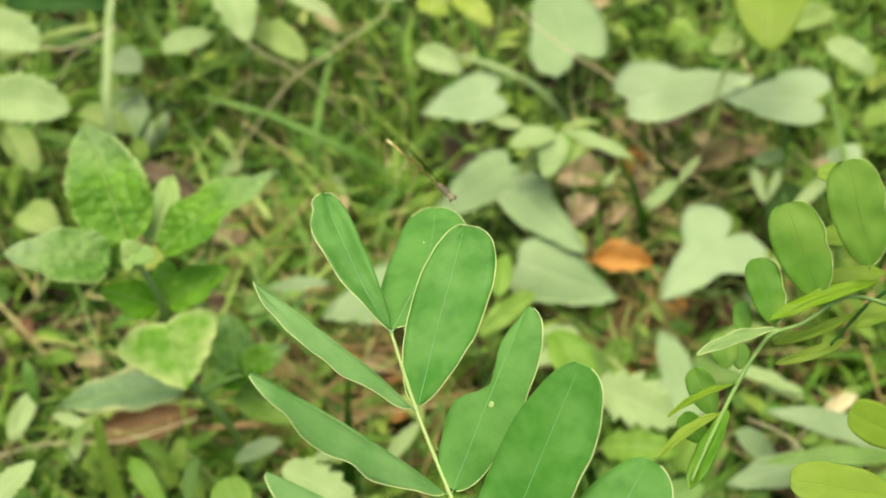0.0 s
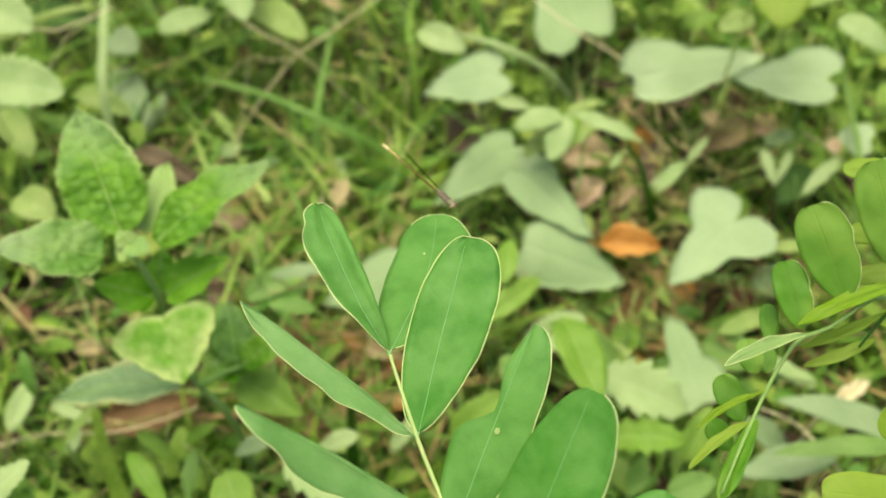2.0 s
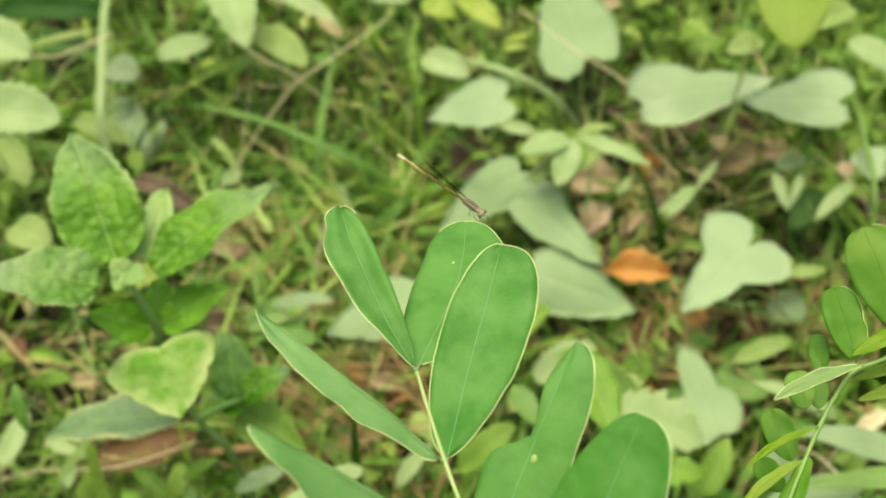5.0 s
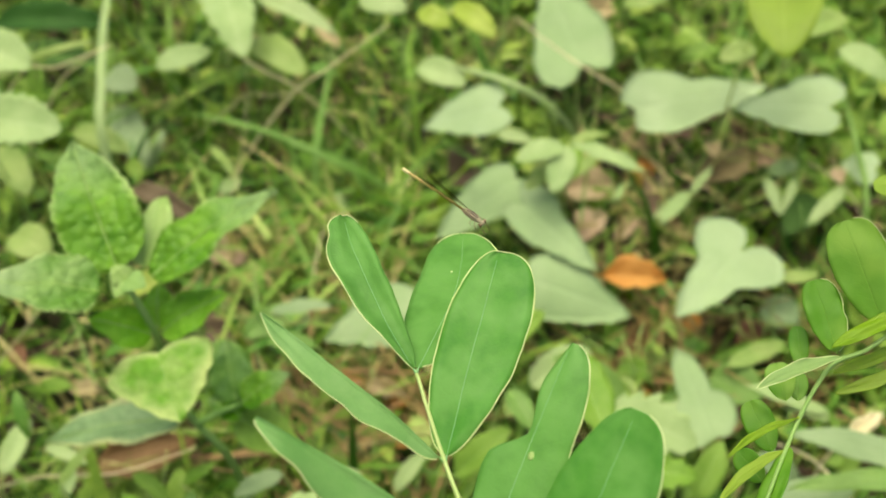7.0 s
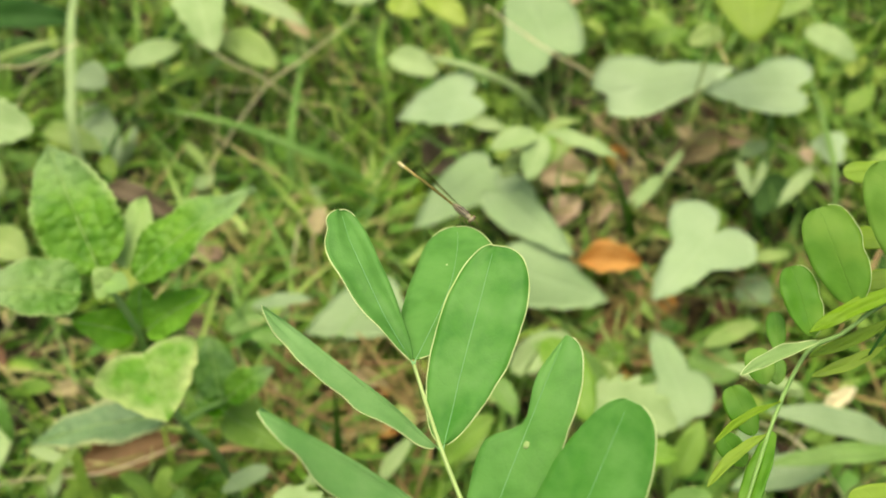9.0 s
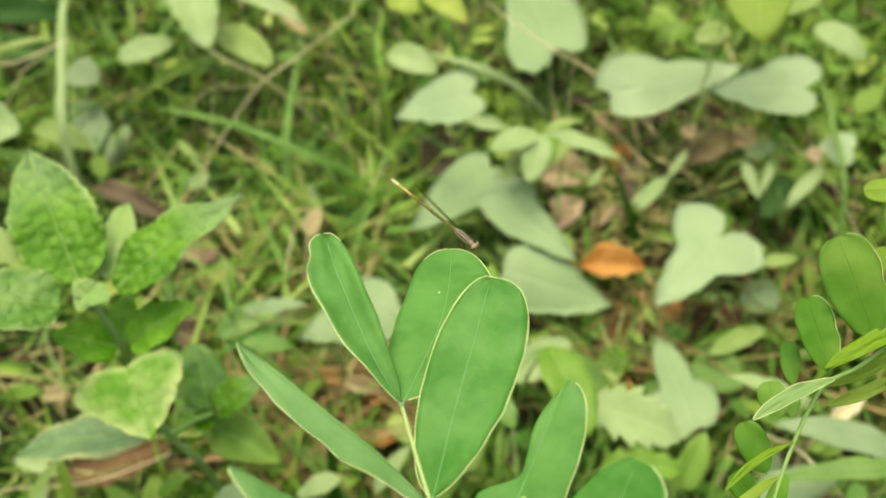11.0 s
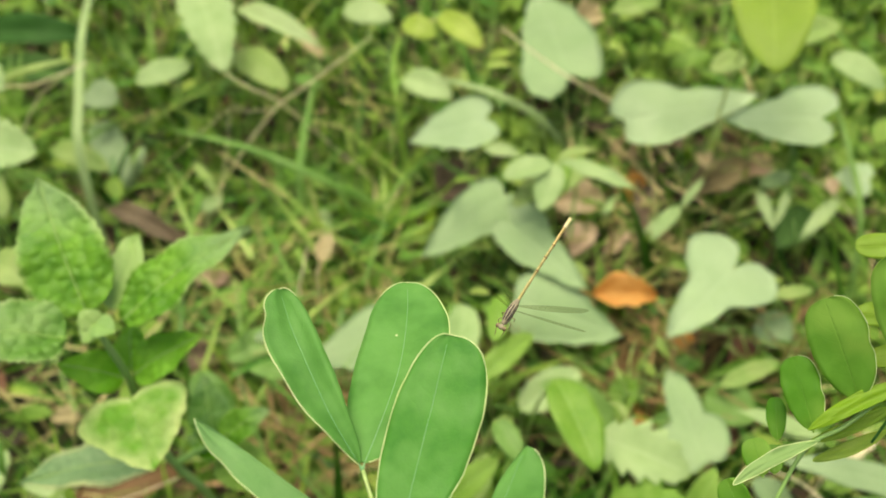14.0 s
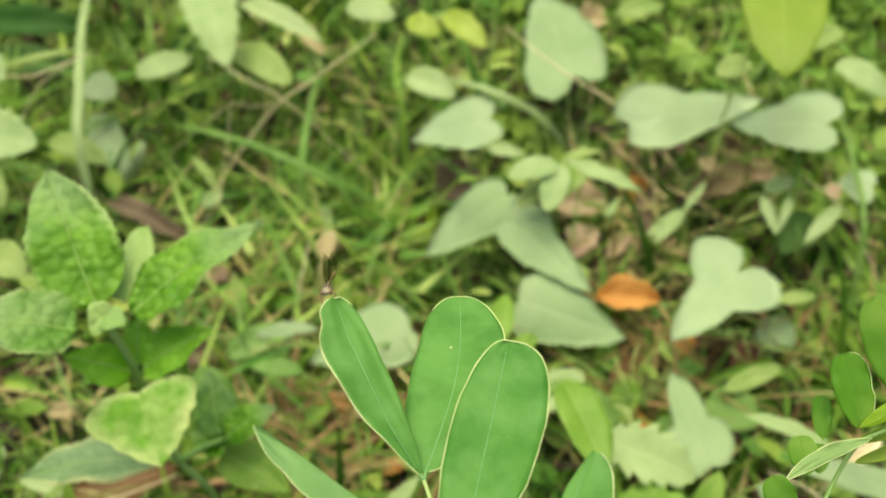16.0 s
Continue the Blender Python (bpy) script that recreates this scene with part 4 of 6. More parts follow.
weed_leaf((-0.0681, 0.1910, 0.1581), (-0.0353, 0.1712, 0.1549), 0.0210, (-0.00, -0.03, 1.00), 'pale', 'lobed')
weed_leaf((-0.0743, 0.2136, 0.1377), (-0.0960, 0.2067, 0.1321), 0.0102, (-0.00, -0.03, 1.00), 'dull', 'ovate')
weed_leaf((0.1886, 0.2622, 0.0990), (0.1471, 0.2741, 0.1097), 0.0111, (0.01, 0.07, 0.99), 'pale', 'lance')
weed_leaf((0.0740, 0.4317, 0.1278), (0.1161, 0.4113, 0.1230), 0.0131, (0.01, -0.07, 1.00), 'pale', 'lance')
weed_leaf((0.0720, 0.4307, 0.1269), (0.0616, 0.4030, 0.1163), 0.0184, (0.01, -0.18, 0.97), 'pale', 'ovate')
weed_leaf((0.0697, 0.4300, 0.1263), (0.0408, 0.4252, 0.1224), 0.0192, (0.01, -0.07, 1.00), 'pale', 'ovate')
weed_leaf((0.0692, 0.4310, 0.1139), (0.0470, 0.4196, 0.1043), 0.0150, (0.01, -0.07, 1.00), 'lime', 'ovate')
weed_leaf((0.0744, 0.4399, 0.1216), (0.0981, 0.4440, 0.1250), 0.0081, (0.01, 0.07, 0.99), 'lime', 'lance')
weed_leaf((-0.1581, 0.1427, 0.2189), (-0.1457, 0.1609, 0.2212), 0.0119, (-0.20, -0.35, 0.88), 'pale', 'toothed')
weed_leaf((-0.0982, 0.3331, 0.0967), (-0.0643, 0.3364, 0.0993), 0.0111, (0.06, -0.00, 0.99), 'dull', 'lance')
weed_leaf((-0.0711, 0.3075, 0.1008), (-0.0977, 0.3099, 0.1031), 0.0130, (0.06, -0.00, 0.99), 'green', 'lance')
weed_leaf((-0.1169, 0.2926, 0.1280), (-0.1006, 0.2694, 0.1077), 0.0209, (0.06, -0.00, 0.99), 'green', 'ovate')
weed_leaf((-0.1427, 0.2187, 0.1303), (-0.1255, 0.2092, 0.1219), 0.0080, (0.06, -0.00, 0.99), 'bright', 'lance')
weed_leaf((-0.1204, 0.2148, 0.1268), (-0.1053, 0.2223, 0.1331), 0.0065, (0.06, -0.00, 0.99), 'bright', 'lance')
weed_leaf((-0.2128, 0.2690, 0.1215), (-0.2063, 0.2504, 0.1054), 0.0071, (0.06, -0.00, 0.99), 'green', 'lance')
weed_leaf((-0.1834, 0.2245, 0.1092), (-0.1701, 0.2382, 0.1210), 0.0057, (0.06, -0.00, 0.99), 'lime', 'lance')
weed_leaf((-0.0446, 0.2370, 0.0924), (-0.0665, 0.2309, 0.0873), 0.0120, (0.06, -0.00, 0.99), 'pale', 'lance')
weed_leaf((-0.0307, 0.2490, 0.0498), (-0.0126, 0.2668, 0.0650), 0.0101, (0.06, -0.00, 0.99), 'pale', 'lance')
weed_leaf((-0.1727, 0.2867, 0.1233), (-0.1530, 0.2950, 0.1303), 0.0072, (0.06, -0.00, 0.99), 'green', 'lance')
# dry leaves lying on the ground
dry_leaf((0.0942, 0.3852, 0.0600), (0.1345, 0.3836, 0.0600), 0.0194, (-0.09, -0.33, 0.94), 'orange')
dry_leaf((0.1734, 0.4879, 0.0350), (0.2370, 0.5238, 0.0350), 0.0245, (-0.14, -0.37, 0.92), 'brown')
dry_leaf((0.0019, 0.4964, 0.0300), (0.0312, 0.5276, 0.0300), 0.0286, (-0.00, -0.38, 0.93), 'mauve')
dry_leaf((0.0780, 0.4845, 0.0350), (0.1190, 0.4909, 0.0350), 0.0265, (-0.08, -0.37, 0.93), 'pink')
dry_leaf((0.0912, 0.4402, 0.0300), (0.1073, 0.4771, 0.0300), 0.0193, (-0.08, -0.37, 0.93), 'pink')
dry_leaf((0.1481, 0.5104, 0.0300), (0.1356, 0.4405, 0.0300), 0.0110, (-0.12, -0.38, 0.92), 'mauve')
dry_leaf((0.1420, 0.5162, 0.0300), (0.1396, 0.4838, 0.0300), 0.0141, (-0.08, -0.37, 0.93), 'orange')
dry_leaf((0.1129, 0.4404, 0.0300), (0.1336, 0.4652, 0.0300), 0.0101, (-0.08, -0.37, 0.93), 'tan')
dry_leaf((0.1331, 0.5498, 0.0300), (0.1476, 0.5341, 0.0300), 0.0206, (-0.10, -0.40, 0.91), 'brown')
dry_leaf((0.1748, 0.3486, 0.0300), (0.2106, 0.3691, 0.0300), 0.0229, (-0.15, -0.29, 0.95), 'rust')
dry_leaf((0.1038, 0.3295, 0.0300), (0.1227, 0.3663, 0.0300), 0.0158, (-0.09, -0.28, 0.96), 'rust')
dry_leaf((0.1833, 0.5040, 0.0600), (0.1845, 0.4899, 0.0600), 0.0102, (-0.15, -0.39, 0.91), 'tan')
dry_leaf((0.2065, 0.2642, 0.0700), (0.2326, 0.2823, 0.0700), 0.0078, (-0.20, -0.24, 0.95), 'straw')
dry_leaf((0.1524, 0.2874, 0.0300), (0.1788, 0.3205, 0.0300), 0.0136, (-0.14, -0.24, 0.96), 'rust')
dry_leaf((-0.2104, 0.4586, 0.0700), (-0.1497, 0.4241, 0.0700), 0.0129, (0.17, -0.36, 0.91), 'mauve')
dry_leaf((-0.1947, 0.2649, 0.0500), (-0.1416, 0.2832, 0.0500), 0.0226, (0.18, -0.23, 0.96), 'rust')
dry_leaf((-0.0670, 0.3943, 0.0850), (-0.0640, 0.4219, 0.0850), 0.0101, (0.06, -0.36, 0.93), 'tan')
dry_leaf((0.2178, 0.5148, 0.0300), (0.2468, 0.5171, 0.0300), 0.0138, (-0.17, -0.37, 0.91), 'brown')
dry_leaf((-0.1056, 0.6650, 0.0500), (-0.0853, 0.6347, 0.0500), 0.0125, (0.07, -0.45, 0.89), 'tan')
dry_leaf((0.1137, 0.6528, 0.0600), (0.1375, 0.6635, 0.0600), 0.0201, (-0.08, -0.45, 0.89), 'tan')
dry_leaf((-0.1561, 0.3631, 0.0350), (-0.1322, 0.3670, 0.0350), 0.0177, (0.14, -0.30, 0.94), 'mauve')
dry_leaf((-0.0368, 0.3161, 0.0300), (-0.0236, 0.3178, 0.0300), 0.0097, (0.03, -0.27, 0.96), 'orange')
dry_leaf((-0.1660, 0.4412, 0.0300), (-0.1373, 0.4258, 0.0300), 0.0167, (0.13, -0.34, 0.93), 'tan')
dry_leaf((-0.0729, 0.3355, 0.0300), (-0.0506, 0.3280, 0.0300), 0.0098, (0.06, -0.28, 0.96), 'orange')
dry_leaf((-0.0529, 0.3069, 0.0300), (-0.0333, 0.3103, 0.0300), 0.0111, (0.05, -0.26, 0.96), 'rust')
dry_leaf((-0.0649, 0.2905, 0.0300), (-0.0439, 0.2866, 0.0300), 0.0101, (0.06, -0.25, 0.97), 'tan')
dry_leaf((-0.0761, 0.2696, 0.0300), (-0.0576, 0.2745, 0.0300), 0.0106, (0.07, -0.24, 0.97), 'rust')
dry_leaf((-0.0184, 0.2953, 0.0300), (-0.0327, 0.2865, 0.0300), 0.0085, (0.02, -0.26, 0.97), 'orange')
dry_leaf((-0.0496, 0.3216, 0.0400), (-0.0264, 0.3155, 0.0400), 0.0096, (0.05, -0.28, 0.96), 'tan')
dry_leaf((-0.0956, 0.3247, 0.0300), (-0.0766, 0.3167, 0.0300), 0.0097, (0.09, -0.28, 0.96), 'tan')
dry_leaf((0.1160, 0.3215, 0.0300), (0.1175, 0.2988, 0.0300), 0.0079, (-0.11, -0.27, 0.96), 'orange')
dry_leaf((0.1564, 0.3788, 0.0300), (0.1480, 0.3616, 0.0300), 0.0093, (-0.13, -0.31, 0.94), 'orange')
dry_leaf((0.2750, 0.4975, 0.0400), (0.2742, 0.4809, 0.0400), 0.0095, (-0.21, -0.36, 0.91), 'tan')
dry_leaf((-0.2719, 0.3601, 0.0300), (-0.2602, 0.3433, 0.0300), 0.0099, (0.22, -0.28, 0.93), 'rust')
dry_leaf((-0.2092, 0.3304, 0.0300), (-0.2286, 0.3268, 0.0300), 0.0091, (0.18, -0.27, 0.95), 'tan')
dry_leaf((-0.1373, 0.4258, 0.0300), (-0.1500, 0.4359, 0.0300), 0.0164, (0.11, -0.34, 0.93), 'pink')
dry_leaf((0.1221, 0.6677, 0.0600), (0.1289, 0.6486, 0.0600), 0.0189, (-0.09, -0.46, 0.88), 'tan')
# dry stalks
stalk([(-0.1519, 0.5537, 0.1100), (-0.1246, 0.5393, 0.1000), (-0.0978, 0.5364, 0.0800)], 0.0013, 'straw')
stalk([(-0.1144, 0.5260, 0.0800), (-0.0821, 0.5401, 0.1000), (-0.0401, 0.5766, 0.1100)], 0.0013, 'straw')
stalk([(-0.1448, 0.5339, 0.0800), (-0.1260, 0.5311, 0.0850), (-0.1066, 0.5330, 0.0850)], 0.0007, 'straw')
stalk([(-0.2714, 0.5327, 0.0900), (-0.2505, 0.5359, 0.1100), (-0.2303, 0.5234, 0.1300)], 0.0013, 'straw')
stalk([(0.0482, 0.5701, 0.1200), (0.0852, 0.5272, 0.1150), (0.1373, 0.5155, 0.0800)], 0.001, 'straw')
stalk([(-0.2820, 0.5054, 0.1200), (-0.2506, 0.5094, 0.1300), (-0.2154, 0.5187, 0.1400)], 0.0013, 'straw')
stalk([(0.1587, 0.2531, 0.0900), (0.1713, 0.2395, 0.1000), (0.1811, 0.2264, 0.1000), (0.1944, 0.2196, 0.0850), (0.2099, 0.2152, 0.0600)], 0.0011, 'straw')
stalk([(-0.0910, 0.3875, 0.0300), (-0.0850, 0.4081, 0.0500), (-0.0821, 0.4419, 0.0500)], 0.001, 'straw')
stalk([(0.2742, 0.4400, 0.0500), (0.2625, 0.4614, 0.0600), (0.2459, 0.4831, 0.0600)], 0.0008, 'straw')
stalk([(-0.1427, 0.5506, 0.0700), (-0.1417, 0.4697, 0.0600), (-0.1502, 0.4638, 0.0500)], 0.0007, 'straw')
stalk([(-0.2650, 0.3380, 0.0500), (-0.2377, 0.3481, 0.0800), (-0.2368, 0.3814, 0.0800)], 0.0008, 'straw')
stalk([(-0.2322, 0.2582, 0.0500), (-0.1778, 0.2562, 0.0600), (-0.1375, 0.2714, 0.0600)], 0.0009, 'straw')
stalk([(-0.2282, 0.2548, 0.0500), (-0.2047, 0.2690, 0.0600), (-0.1469, 0.2875, 0.0500)], 0.0012, 'green')
# long grass blades
long_blade([(-0.2248, 0.4768, 0.0900), (-0.2325, 0.5226, 0.1050), (-0.2452, 0.5988, 0.1100), (-0.2553, 0.6883, 0.1000)], 0.0061, (0.21, -0.45, 0.87), 'pale', 'pale green')
long_blade([(-0.0372, 0.4791, 0.0400), (-0.0733, 0.4784, 0.0700), (-0.1218, 0.4947, 0.0850), (-0.1747, 0.5140, 0.0850)], 0.0053, (0.07, -0.43, 0.90), 'green', 'green')
long_blade([(-0.3112, 0.5159, 0.1000), (-0.2790, 0.5072, 0.1300), (-0.2451, 0.4994, 0.1500), (-0.2200, 0.5090, 0.1500)], 0.0060, (0.26, -0.45, 0.86), 'lime', 'yellow-green')
long_blade([(-0.2160, 0.5123, 0.0300), (-0.2016, 0.5067, 0.0600), (-0.1968, 0.5146, 0.0700)], 0.0067, (0.18, -0.43, 0.89), 'dull', 'dull green')
long_blade([(-0.0900, 0.4847, 0.0600), (-0.0881, 0.5251, 0.0700), (-0.0830, 0.5685, 0.0800)], 0.0051, (0.08, -0.46, 0.89), 'green', 'green')
long_blade([(0.2567, 0.4080, 0.0800), (0.2620, 0.4619, 0.0950), (0.2624, 0.5225, 0.1050)], 0.0032, (-0.24, -0.41, 0.88), 'green', 'green')
long_blade([(0.2286, 0.4575, 0.0800), (0.2361, 0.5006, 0.0900), (0.2500, 0.5536, 0.1000)], 0.0022, (-0.21, -0.43, 0.87), 'green', 'green')
long_blade([(0.0846, 0.5439, 0.0500), (0.0455, 0.5343, 0.0900), (0.0031, 0.5550, 0.0900)], 0.0054, (-0.04, -0.47, 0.88), 'pale', 'pale green')
long_blade([(-0.0233, 0.5478, 0.0700), (-0.0274, 0.5736, 0.0800), (-0.0221, 0.6072, 0.0900)], 0.0037, (0.02, -0.49, 0.87), 'bright', 'fresh green')
long_blade([(-0.0416, 0.4579, 0.0200), (-0.0248, 0.4560, 0.0500), (-0.0021, 0.4590, 0.0600)], 0.0034, (0.02, -0.41, 0.91), 'bright', 'fresh green')
long_blade([(-0.0416, 0.4579, 0.0200), (-0.0512, 0.4566, 0.0500), (-0.0733, 0.4493, 0.0500)], 0.0034, (0.05, -0.41, 0.91), 'bright', 'fresh green')
long_blade([(-0.0416, 0.4579, 0.0200), (-0.0402, 0.4668, 0.0500), (-0.0306, 0.4835, 0.0600)], 0.0034, (0.04, -0.42, 0.91), 'bright', 'fresh green')
long_blade([(-0.0415, 0.4553, 0.0200), (-0.0585, 0.4680, 0.0600), (-0.0655, 0.4740, 0.0700)], 0.0034, (0.05, -0.42, 0.91), 'green', 'green')
long_blade([(0.1401, 0.5404, 0.0300), (0.1461, 0.5377, 0.0700), (0.1386, 0.5793, 0.0800)], 0.0040, (-0.13, -0.46, 0.88), 'green', 'green')
long_blade([(0.1587, 0.4437, 0.0200), (0.1335, 0.4124, 0.0400), (0.1195, 0.4033, 0.0400)], 0.0044, (-0.13, -0.37, 0.92), 'bright', 'fresh green')
long_blade([(0.0430, 0.4790, 0.0300), (0.0254, 0.4925, 0.0500), (-0.0057, 0.5218, 0.0500)], 0.0039, (-0.02, -0.43, 0.90), 'green', 'green')
long_blade([(0.0915, 0.2974, 0.0800), (0.0997, 0.2816, 0.0800), (0.1072, 0.2723, 0.0700)], 0.0032, (-0.11, -0.29, 0.95), 'lime', 'yellow-green')
weed_leaf((-0.2598, 0.5160, 0.0700), (-0.2166, 0.4935, 0.0700), 0.0198, (0.20, -0.39, 0.90), 'lime', 'ovate')
weed_leaf((-0.2543, 0.5817, 0.0350), (-0.2161, 0.5130, 0.0350), 0.0259, (0.18, -0.40, 0.90), 'dull', 'ovate')
# two leaves at the back left, coloured as lying in shade
weed_leaf((-0.3389, 0.6303, 0.0500), (-0.2697, 0.6166, 0.0500), 0.0276, (0.20, -0.40, 0.89), 'dark', 'ovate')
weed_leaf((-0.3613, 0.6578, 0.0600), (-0.2655, 0.6538, 0.0600), 0.0289, (0.22, -0.44, 0.87), 'dark', 'ovate')
weed_leaf((-0.1681, 0.5184, 0.0500), (-0.1457, 0.4862, 0.0500), 0.0083, (0.13, -0.39, 0.91), 'lime', 'lance')
weed_leaf((-0.1552, 0.4718, 0.0500), (-0.1436, 0.4850, 0.0500), 0.0109, (0.13, -0.37, 0.92), 'pale', 'ovate')
weed_leaf((-0.2922, 0.4782, 0.0900), (-0.2635, 0.4351, 0.0900), 0.0222, (0.24, -0.37, 0.90), 'lime', 'ovate')
weed_leaf((-0.0763, 0.4799, 0.0400), (-0.0698, 0.4508, 0.0400), 0.0093, (0.06, -0.37, 0.93), 'pale', 'ovate')
weed_leaf((0.2316, 0.4614, 0.0700), (0.2121, 0.4266, 0.0700), 0.0055, (-0.18, -0.36, 0.92), 'pale', 'lance')
weed_leaf((0.0452, 0.3073, 0.0600), (0.0808, 0.3314, 0.0600), 0.0244, (-0.04, -0.28, 0.96), 'pale', 'toothed')
weed_leaf((0.0166, 0.2528, 0.0600), (0.0252, 0.2809, 0.0600), 0.0151, (-0.02, -0.24, 0.97), 'lime', 'ovate')
weed_leaf((0.0316, 0.2878, 0.0600), (0.0387, 0.3038, 0.0600), 0.0114, (-0.03, -0.26, 0.96), 'lime', 'ovate')
weed_leaf((-0.2370, 0.2563, 0.0600), (-0.2336, 0.2918, 0.0600), 0.0130, (0.22, -0.22, 0.95), 'pale', 'ovate')
weed_leaf((-0.2047, 0.2558, 0.0900), (-0.1812, 0.2462, 0.0900), 0.0075, (0.20, -0.24, 0.95), 'pale', 'lance')
weed_leaf((-0.1967, 0.2382, 0.0700), (-0.1971, 0.2570, 0.0700), 0.0087, (0.19, -0.22, 0.96), 'pale', 'lance')
weed_leaf((-0.1242, 0.3519, 0.0500), (-0.0874, 0.3744, 0.0500), 0.0207, (0.11, -0.30, 0.95), 'green', 'lance')
weed_leaf((-0.0887, 0.3755, 0.0400), (-0.1087, 0.3504, 0.0400), 0.0148, (0.08, -0.31, 0.95), 'pale', 'ovate')
# wiry sprigs between the heart-shaped leaves
stalk([(0.1156, 0.3313, 0.0300), (0.1031, 0.3328, 0.0550), (0.1008, 0.3423, 0.0600)], 0.0011, 'green')
stalk([(0.1156, 0.3313, 0.0300), (0.1106, 0.3390, 0.0550), (0.1154, 0.3507, 0.0600)], 0.0011, 'green')
stalk([(0.1156, 0.3313, 0.0300), (0.1194, 0.3414, 0.0550), (0.1313, 0.3516, 0.0600)], 0.0011, 'green')
stalk([(0.1156, 0.3313, 0.0300), (0.1044, 0.3264, 0.0550), (0.1014, 0.3300, 0.0600)], 0.0011, 'green')
stalk([(0.1156, 0.3313, 0.0300), (0.0987, 0.3172, 0.0550), (0.0893, 0.3157, 0.0600)], 0.0011, 'green')
stalk([(0.1156, 0.3313, 0.0300), (0.1065, 0.3094, 0.0550), (0.1004, 0.2988, 0.0600)], 0.0011, 'green')
stalk([(0.1925, 0.3533, 0.0300), (0.1734, 0.3445, 0.0550), (0.1660, 0.3473, 0.0600)], 0.0011, 'green')
stalk([(0.1925, 0.3533, 0.0300), (0.1795, 0.3504, 0.0550), (0.1779, 0.3558, 0.0600)], 0.0011, 'green')
stalk([(0.1925, 0.3533, 0.0300), (0.1880, 0.3485, 0.0550), (0.1915, 0.3490, 0.0600)], 0.0011, 'green')
stalk([(-0.1397, 0.2478, 0.1000), (-0.1397, 0.2310, 0.0950), (-0.1499, 0.2302, 0.0600)], 0.0006, 'green')


# ---- the tall weed with blistered leaves ----
weed = leaf_thing("tall_weed", "upright weed with blistered light green leaves edged in yellow", "plant", "", (0, 0, 0), (0, 0, 0))


def weed_blade(parent, base, tip, width, normal, material, kind="broad"):
    COUNT[0] += 1
    rnd = random.Random(COUNT[0] * 17)
    m, length = base_of(base, tip, normal)
    me = blade_mesh(kind, length, width, rnd.uniform(0.10, 0.28), rnd.uniform(0.0, 0.06), 0.045, 0.0003, 30, 7, COUNT[0] * 0.61, rnd.uniform(0.0, 0.12))
    b = part("leaf", me, material, parent, place=parent.matrix_basis.inverted() @ m)
    _, mid = rim_points(me, 30, 7)
    part("midrib", tube_mesh([p + Vector((0, 0, 0.00005)) for p in mid[::5]], [0.0005] + [0.00022] * 5 + [0.0001], 5, 3), "weed_rib", b)


def weed_heart(parent, base, tip, width, normal, material, lobes, notch, node):
    COUNT[0] += 1
    m, length = base_of(base, tip, normal)
    me = heart_mesh(length, width, 0.12, 0.10, 0.0003, COUNT[0] * 0.8, 60, 7, lobes, notch, rimmed=True)
    b = part("leaf", me, material, parent, place=parent.matrix_basis.inverted() @ m)
    part("midrib", tube_mesh([(0, length * i / 6, 0.0003 - 0.12 * 0.6 * length * (i / 6) ** 2) for i in range(6)], [0.0005, 0.0003, 0.00025, 0.0002, 0.00015, 0.0001], 5, 3), "weed_rib", b)
    inv = parent.matrix_basis.inverted()
    part("petiole", tube_mesh([inv @ Vector(node), inv @ (Vector(node).lerp(Vector(base), 0.5) + Vector((0, 0, 0.003))), inv @ Vector(base)], [0.0009, 0.0007, 0.0006], 6, 4), "stem", parent)


weed_blade(weed, (-0.1236, 0.2423, 0.2432), (-0.1477, 0.2921, 0.2667), 0.0318, (0.11, -0.35, 0.93), 'mottled')
weed_blade(weed, (-0.1120, 0.2419, 0.2401), (-0.0682, 0.2740, 0.2570), 0.0249, (-0.24, -0.14, 0.94), 'mottled')
weed_blade(weed, (-0.1154, 0.2467, 0.2403), (-0.1132, 0.2826, 0.2449), 0.0162, (0.01, -0.18, 0.97), 'pale_top')
weed_blade(weed, (-0.1265, 0.2296, 0.2481), (-0.1616, 0.2250, 0.2616), 0.0262, (0.11, -0.07, 1.00), 'greyed')
# lower leaves take the lightened green, against the shade from above
weed_blade(weed, (-0.1125, 0.2343, 0.2163), (-0.0869, 0.2429, 0.2302), 0.0189, (-0.09, -0.18, 0.98), 'shade_lift')
weed_blade(weed, (-0.1164, 0.2335, 0.2156), (-0.1371, 0.2322, 0.2280), 0.0171, (0.11, -0.19, 0.98), 'shade_lift')
weed_blade(weed, (-0.1167, 0.2410, 0.2089), (-0.1195, 0.2615, 0.2135), 0.0135, (0.01, -0.40, 0.91), 'shade_lift')
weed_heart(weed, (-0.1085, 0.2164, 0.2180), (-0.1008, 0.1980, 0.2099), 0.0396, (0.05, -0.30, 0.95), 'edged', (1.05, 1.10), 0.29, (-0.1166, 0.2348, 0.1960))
weed_blade(weed, (-0.1176, 0.2326, 0.1553), (-0.1803, 0.2275, 0.1514), 0.0238, (0.06, -0.00, 0.99), 'sheen')
weed_blade(weed, (-0.0962, 0.2429, 0.1508), (-0.1032, 0.2694, 0.1606), 0.0189, (0.01, -0.29, 0.94), 'mottled_dark')
weed_blade(weed, (-0.0926, 0.2398, 0.1548), (-0.0721, 0.2503, 0.1637), 0.0162, (-0.19, -0.18, 0.97), 'mottled')
weed_blade(weed, (-0.0973, 0.2424, 0.1372), (-0.0667, 0.2254, 0.1354), 0.0214, (-0.05, -0.15, 0.98), 'bright')
